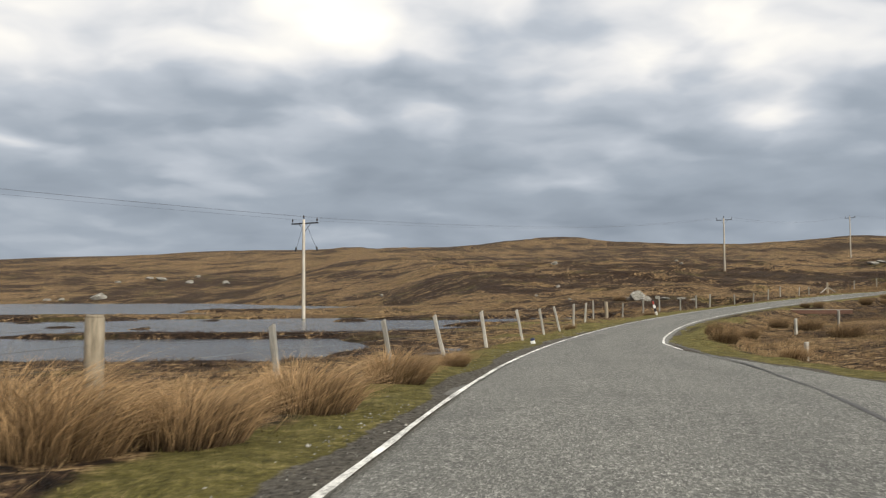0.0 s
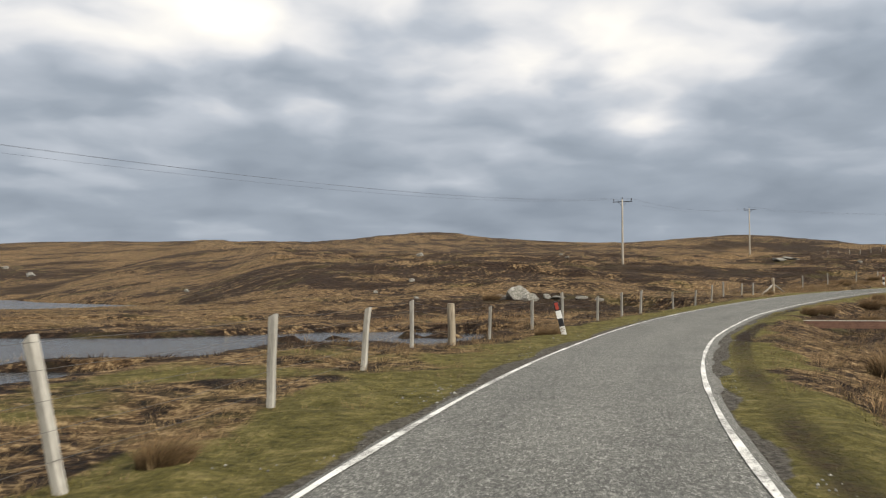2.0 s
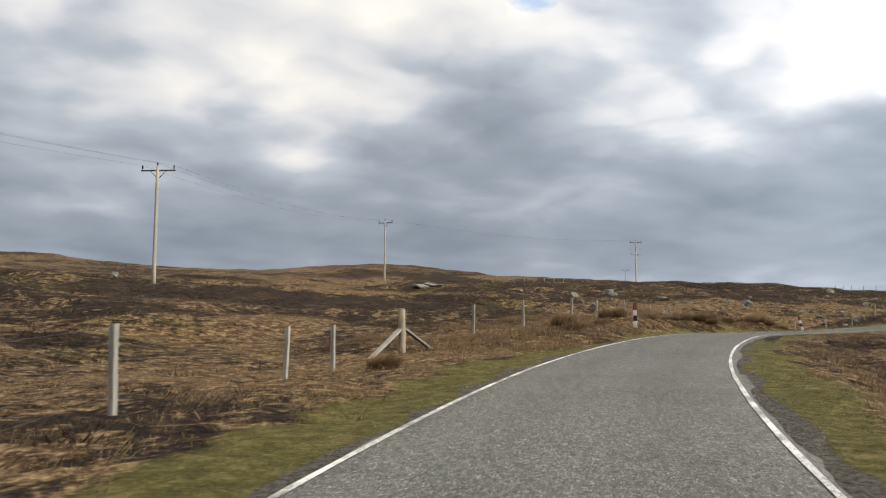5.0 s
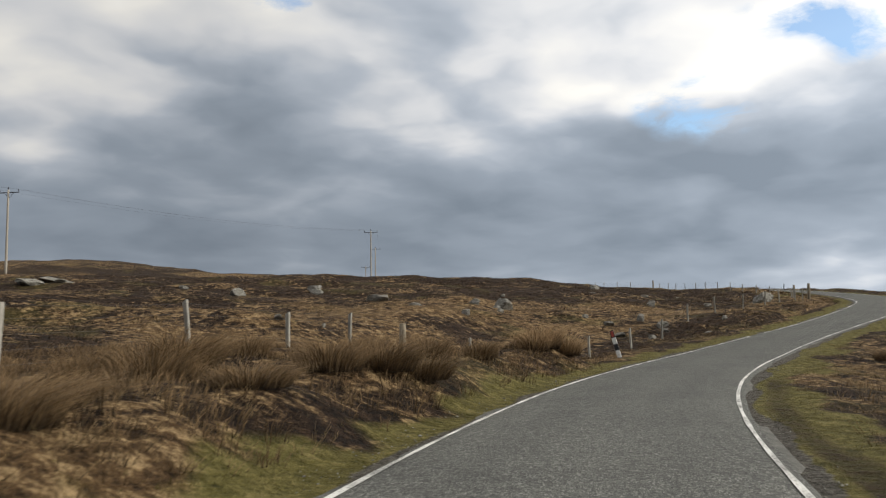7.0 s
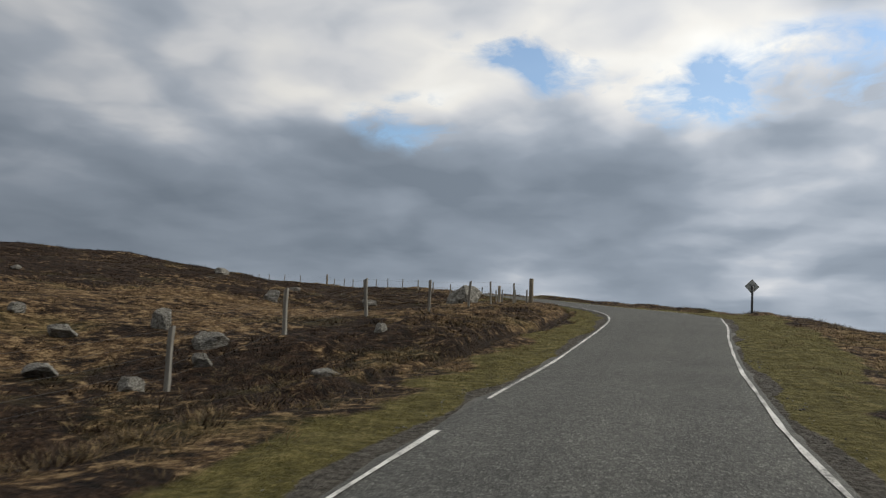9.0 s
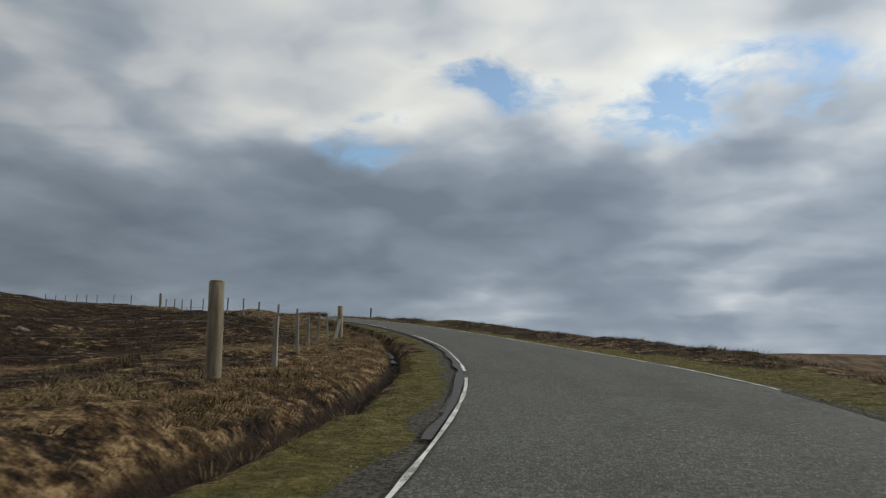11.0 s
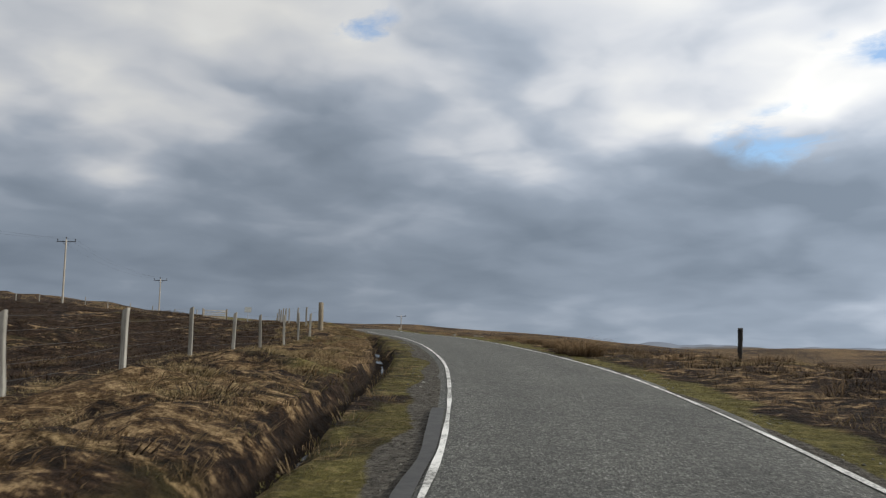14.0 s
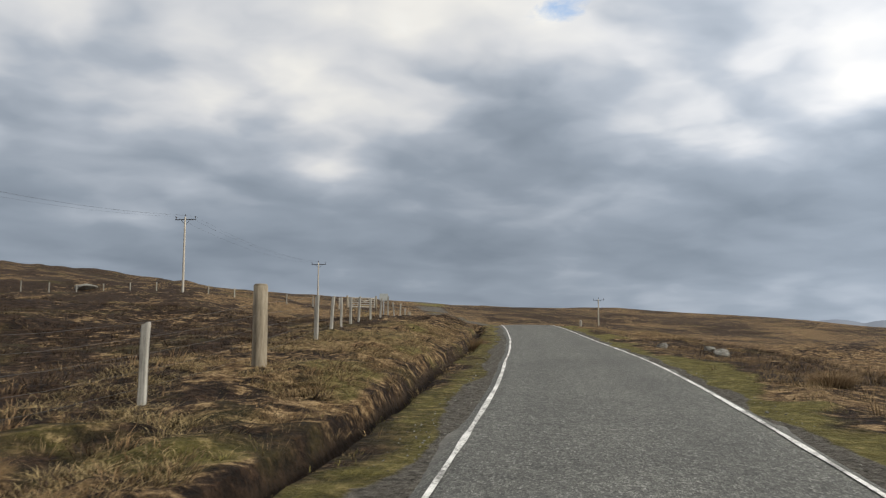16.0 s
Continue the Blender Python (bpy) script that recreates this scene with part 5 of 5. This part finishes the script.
def blades(x, y, z, count, height, spread, width, splay, seed, curved=False):
    """Blades in clumps at the given places: verts, triangles and how far up each vertex stands. height: one figure a clump."""
    rng = np.random.default_rng(seed)
    n = len(x) * count
    cx, cy, cz, ch = (np.repeat(v, count) for v in (x, y, z, np.broadcast_to(height, np.shape(x))))
    sp = np.repeat(np.broadcast_to(spread, np.shape(x)), count)
    a, r = rng.uniform(0, 2 * np.pi, n), np.sqrt(rng.uniform(0, 1, n)) * sp
    bx, by = cx + np.cos(a) * r, cy + np.sin(a) * r
    h = ch * rng.uniform(0.45, 1.1, n) * (1.08 - 0.5 * (r / sp) ** 2)
    lean = splay * rng.uniform(0.2, 1.0, n)
    dx = np.cos(a) * lean + WIND[0] * rng.uniform(0.4, 1.5, n)
    dy = np.sin(a) * lean + WIND[1] * rng.uniform(0.4, 1.5, n)
    t = rng.uniform(0, np.pi, n)
    wx, wy = np.cos(t) * width / 2, np.sin(t) * width / 2
    base = np.stack([bx, by, cz - 0.03], 1)
    side = np.stack([wx, wy, 0 * wx], 1)
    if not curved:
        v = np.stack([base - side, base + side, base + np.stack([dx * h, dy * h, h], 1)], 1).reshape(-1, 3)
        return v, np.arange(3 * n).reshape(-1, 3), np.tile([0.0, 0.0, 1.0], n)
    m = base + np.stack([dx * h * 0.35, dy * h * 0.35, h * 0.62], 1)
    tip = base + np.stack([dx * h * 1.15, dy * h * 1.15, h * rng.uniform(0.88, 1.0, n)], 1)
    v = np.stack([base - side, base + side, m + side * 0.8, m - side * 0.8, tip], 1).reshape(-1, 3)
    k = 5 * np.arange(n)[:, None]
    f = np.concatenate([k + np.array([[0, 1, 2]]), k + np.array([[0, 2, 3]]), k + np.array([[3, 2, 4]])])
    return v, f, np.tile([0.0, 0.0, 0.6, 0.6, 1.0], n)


def scatter(rng, s0, s1, near, far, per_m2, side):
    """Random places beside the road between two distances from its edge line."""
    n = int((s1 - s0) * (far - near) * per_m2)
    s, e = rng.uniform(s0, s1, n), rng.uniform(near, far, n)
    left, right = edges(s)
    lat = left + e if side > 0 else right - e
    x, y, zr = along(s, lat)
    return s, lat, e, x, y


def dry(x, y, z):
    wet = (loch(x, y) > -2) & (z < WATER_LEVEL + 0.05)
    for px, py, rx, ry in POOLS:
        wet |= (np.hypot((x - px) / (rx * 1.6), (y - py) / (ry * 1.6)) < 1) & (z < pool_level(py) + 0.04)
    return ~wet


def tall_grass(name, label, material, seed, bands, count, low, high, spread, width, splay):
    """Rank grass that stands thick in wet ground."""
    rng = np.random.default_rng(seed)
    xs, ys, hs = [], [], []
    for s0, s1, near, far, per_m2, side in bands:
        s, lat, e, x, y = scatter(rng, s0, s1, near, far, per_m2, side)
        k = rng.uniform(0, 1, len(x)) < smooth(rough2(x, y, 3.2, seed) + 0.6 * rough2(x, y, 1.3, seed + 1), -0.75, 0.2) * smooth(e, near - 0.1, near + 0.8) * smooth(s, s0, s0 + 4) * smooth(s, s1, s1 - 4)
        xs.append(x[k]), ys.append(y[k]), hs.append(rng.uniform(low, high, int(k.sum())) * (1 + 0.35 * rough2(x[k], y[k], 2.4, seed + 2)))
    x, y, h = np.concatenate(xs), np.concatenate(ys), np.concatenate(hs)
    z = ground_height(x, y)
    k = dry(x, y, z)
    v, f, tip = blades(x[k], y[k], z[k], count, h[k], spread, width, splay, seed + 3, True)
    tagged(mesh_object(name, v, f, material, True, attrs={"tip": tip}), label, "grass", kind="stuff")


def grow(name, label, material, seed, bands, keep, count, low, high, spread, width, splay):
    rng = np.random.default_rng(seed)
    xs, ys, hs = [], [], []
    for s0, s1, near, far, per_m2, side in bands:
        s, lat, e, x, y = scatter(rng, s0, s1, near, far, per_m2, side)
        c = cover(s, lat, x, y)
        k = rng.uniform(0, 1, len(x)) < keep(c, e, side, s)
        xs.append(x[k]), ys.append(y[k]), hs.append(rng.uniform(low, high, int(k.sum())) * (1 + 0.3 * rough2(x[k], y[k], 2.0, seed)))
    x, y, h = np.concatenate(xs), np.concatenate(ys), np.concatenate(hs)
    z = ground_height(x, y)
    k = dry(x, y, z)
    v, f, tip = blades(x[k], y[k], z[k], count, h[k], spread, width, splay, seed + 1)
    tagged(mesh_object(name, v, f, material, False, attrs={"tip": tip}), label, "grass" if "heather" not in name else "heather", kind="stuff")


grow("verge_grass", "short green and straw verge turf", TURF_BLADE, 101, [(2, 300, 0.4, 2.0, 44, 1), (14, 300, 0.4, 2.4, 40, -1), (146, 204, 2.4, 4.2, 26, -1)],
     lambda c, e, side, s: c["turf"] * (1 - c["peat"]) * smooth(e, 0.35, 0.9), 5, 0.03, 0.085, 0.06, 0.010, 0.8)
grow("sedge_grass", "tawny sedge and dead grass", SEDGE_BLADE, 102, [(0, 300, 0.8, 5.5, 11, 1), (14, 300, 1.0, 5.5, 9, -1), (-4, 300, 5.5, 15, 4.5, 1), (20, 300, 5.5, 14, 3.5, -1)],
     lambda c, e, side, s: (0.25 + 0.75 * c["sedge"]) * (1 - 0.9 * c["turf"]) * (1 - 0.9 * c["peat"]), 20, 0.07, 0.20, 0.17, 0.010, 1.25)
grow("heather", "dark brown winter heather", HEATHER_TWIG, 103, [(0, 300, 2.2, 16, 3.6, 1), (16, 300, 2.5, 16, 3.0, -1), (0, 300, 16, 42, 1.8, 1), (60, 300, 42, 80, 0.6, 1), (20, 300, 16, 34, 0.8, -1)],
     lambda c, e, side, s: (1 - c["sedge"]) * (1 - c["turf"]) * (1 - 0.6 * c["peat"]), 26, 0.08, 0.20, 0.30, 0.022, 1.5)
grow("moor_grass", "straw-coloured grass clumps on the open moor", SEDGE_BLADE, 104, [(0, 300, 15, 40, 1.5, 1), (0, 300, 40, 85, 0.5, 1), (20, 300, 14, 36, 0.9, -1)],
     lambda c, e, side, s: c["sedge"] * (1 - 0.8 * c["peat"]), 18, 0.09, 0.24, 0.38, 0.026, 1.4)

tall_grass("brown_grass", "rank brown grass and rushes on wet ground", DULL_RUSH, 131, [(101, 143, 0.6, 9, 14.0, 1), (26, 112, 1.6, 9, 3.2, -1), (44, 66, 2.0, 6, 3.5, 1), (112, 140, 1.5, 8, 2.0, -1), (232, 290, 1.4, 8, 2.2, -1)], 15, 0.16, 0.36, 0.16, 0.009, 0.65)
tall_grass("tawny_grass", "wind-blown tawny grass along the fence", RUSH_BLADE, 141, [(-3, 20, 2.6, 6, 1.5, 1), (53, 76, 4.5, 13, 2.2, 1), (26, 48, 1.3, 5, 2.2, -1), (250, 268, 2.2, 6, 1.0, 1)], 15, 0.16, 0.36, 0.15, 0.010, 0.55)

# matted roots coloured dark for shade, tips pale
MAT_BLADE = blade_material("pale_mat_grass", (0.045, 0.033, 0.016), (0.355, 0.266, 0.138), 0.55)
tall_grass("mat_grass", "matted straw and moss tussocks on the ditch bank", MAT_BLADE, 151, [(222, 290, 1.8, 5.6, 34, 1), (186, 222, 1.8, 5.6, 16, 1), (150, 190, 2.2, 6, 9, 1)], 20, 0.05, 0.13, 0.15, 0.009, 1.9)

tall_grass("bank_edge_grass", "rank brown grass hanging over the ditch", DULL_RUSH, 161, [(186, 290, 1.6, 2.7, 22, 1)], 16, 0.08, 0.20, 0.14, 0.009, 1.3)

# rush clumps: x, y, breadth, height
RUSHES_LEFT = [(-3.2, 7.4, 1.0, 0.8), (-3.9, 8.0, 1.0, 0.86), (-2.2, 7.7, 0.85, 0.68), (-1.55, 10.0, 0.95, 0.72), (-2.0, 10.6, 0.7, 0.6), (-0.75, 13.5, 0.85, 0.66), (0.15, 16.6, 0.5, 0.36), (5.3, 36.6, 0.36, 0.3), (17.2, 85.2, 1.0, 0.6), (27.0, 78.0, 0.7, 0.45), (39.2, 90.6, 0.6, 0.42),
               (12.4, 52.6, 0.6, 0.36), (50.2, 98.2, 0.8, 0.55), (51.5, 99.9, 1.1, 0.62), (53.0, 99.6, 0.6, 0.4), (54.2, 100.2, 0.95, 0.54), (49.6, 97.0, 0.6, 0.45), (57.4, 101.6, 0.7, 0.4), (60.6, 103.4, 0.8, 0.32), (57.9, 102.6, 0.9, 0.34)]
RUSHES_MORE = [(60.7, 105.7, 0.95, 0.66), (61.4, 106.2, 0.95, 0.70), (60.2, 106.6, 0.7, 0.56), (63.0, 105.0, 0.85, 0.55), (64.0, 104.9, 0.75, 0.56), (64.8, 104.9, 0.7, 0.46), (66.2, 106.2, 0.7, 0.53), (63.0, 107.0, 0.6, 0.5), (66.6, 108.6, 0.8, 0.5), (67.8, 113.2, 1.1, 0.6), (69.2, 107.6, 0.6, 0.5), (72.6, 108.8, 0.75, 0.62), (73.4, 109.1, 0.85, 0.72), (74.3, 109.0, 0.7, 0.6), (88.9, 119.6, 0.9, 0.5), (156.8, 136.6, 0.35, 0.36), (192.4, 179.4, 0.45, 0.6), (177.4, 161.6, 0.4, 0.34)]
RUSHES_RIGHT = [(9.2, 28.8, 0.8, 0.6), (7.6, 19.0, 0.5, 0.4), (12.9, 37.0, 0.7, 0.6), (16.9, 36.6, 1.2, 0.8), (18.0, 43.1, 1.2, 0.8), (10.0, 32.3, 0.55, 0.7), (10.2, 31.2, 0.5, 0.65), (11.9, 36.4, 0.5, 0.5), (17.4, 45.3, 0.9, 0.7), (26.2, 63.2, 0.6, 0.5),
                (27.6, 64.2, 0.6, 0.6), (28.6, 62.8, 0.7, 0.6), (35.0, 72.3, 0.9, 0.8), (39.8, 78.6, 0.7, 0.55), (47.3, 83.1, 1.1, 0.8), (43.2, 80.8, 0.8, 0.6), (37.8, 74.6, 0.7, 0.7), (64.2, 96.4, 0.55, 0.42), (82.8, 103.6, 0.6, 0.45), (189.9, 163.8, 0.6, 0.34), (177.4, 149.4, 0.95, 0.52), (176.5, 148.3, 0.8, 0.48), (178.6, 150.5, 0.7, 0.42), (179.6, 151.6, 0.8, 0.42), (181.2, 153.4, 0.6, 0.34), (184.8, 157.6, 0.8, 0.36)]


def build_rushes():
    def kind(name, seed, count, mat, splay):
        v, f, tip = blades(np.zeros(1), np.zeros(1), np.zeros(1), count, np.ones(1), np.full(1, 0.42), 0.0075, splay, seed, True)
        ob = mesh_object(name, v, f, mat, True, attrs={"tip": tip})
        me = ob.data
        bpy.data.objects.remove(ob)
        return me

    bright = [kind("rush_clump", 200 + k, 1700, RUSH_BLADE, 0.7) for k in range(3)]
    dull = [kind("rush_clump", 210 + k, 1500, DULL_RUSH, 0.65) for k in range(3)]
    rnd = random.Random(21)
    for group, rows in (("rushes along the loch side", RUSHES_LEFT), ("rushes on the climb", RUSHES_MORE), ("rushes inside the bend", RUSHES_RIGHT)):
        for x, y, wide, tall in rows:
            warm = y < 20 or 71 < x < 75 and y < 110
            ob = new("rush_clump", (bright if warm else dull)[rnd.randrange(3)])
            size = "tall" if tall > 0.58 else "low"
            tagged(ob, f"{size} wind-combed clump of {'tawny' if warm else 'brown'} rushes in the verge", "rushes", group)
            ob.location, ob.scale = (x, y, at_ground(x, y) - 0.02), (wide * 1.25, wide * 1.25, tall)
            ob.rotation_euler = (0, 0, rnd.uniform(-0.5, 0.5))


build_rushes()


def loose_gravel():
    """Chippings thrown to the edge of the road."""
    rng = np.random.default_rng(77)
    xs, ys = [], []
    for s0, s1, near, far, per_m2, side in ((0, 296, 0.06, 0.62, 34, 1), (22, 296, 0.06, 0.55, 30, -1), (0, 60, 0.4, 1.0, 22, 1)):
        s, lat, e, x, y = scatter(rng, s0, s1, near, far, per_m2, side)
        k = rng.uniform(0, 1, len(x)) < smooth(rough2(x, y, 1.3, 78), -0.5, 0.4)
        xs.append(x[k]), ys.append(y[k])
    x, y = np.concatenate(xs), np.concatenate(ys)
    z = ground_height(x, y)
    n = len(x)
    r = rng.uniform(0.006, 0.017, n) * np.where(rng.uniform(0, 1, n) < 0.04, 2.0, 1.0)
    unit = np.array([(1, 0, 0), (0, 1, 0), (-1, 0, 0), (0, -1, 0), (0, 0, 1), (0, 0, -1)], float)
    v = unit[None] * rng.uniform(0.6, 1.3, (n, 6, 1)) * r[:, None, None] * np.array([1, 1, 0.7])
    a = rng.uniform(0, 6.28, n)
    vx = v[..., 0] * np.cos(a)[:, None] - v[..., 1] * np.sin(a)[:, None]
    vy = v[..., 0] * np.sin(a)[:, None] + v[..., 1] * np.cos(a)[:, None]
    p = np.stack([vx + x[:, None], vy + y[:, None], v[..., 2] + (z + r * 0.3)[:, None]], -1).reshape(-1, 3)
    f = np.array([(0, 1, 4), (1, 2, 4), (2, 3, 4), (3, 0, 4), (1, 0, 5), (2, 1, 5), (3, 2, 5), (0, 3, 5)])
    faces = (6 * np.arange(n)[:, None, None] + f[None]).reshape(-1, 3)
    # each stone is coloured lighter on top, darker beneath, standing in for daylight
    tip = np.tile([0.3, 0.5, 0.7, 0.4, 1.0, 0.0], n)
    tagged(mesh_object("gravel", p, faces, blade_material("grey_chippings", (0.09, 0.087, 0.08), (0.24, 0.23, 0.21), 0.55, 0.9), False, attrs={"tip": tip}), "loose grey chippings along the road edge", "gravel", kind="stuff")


loose_gravel()
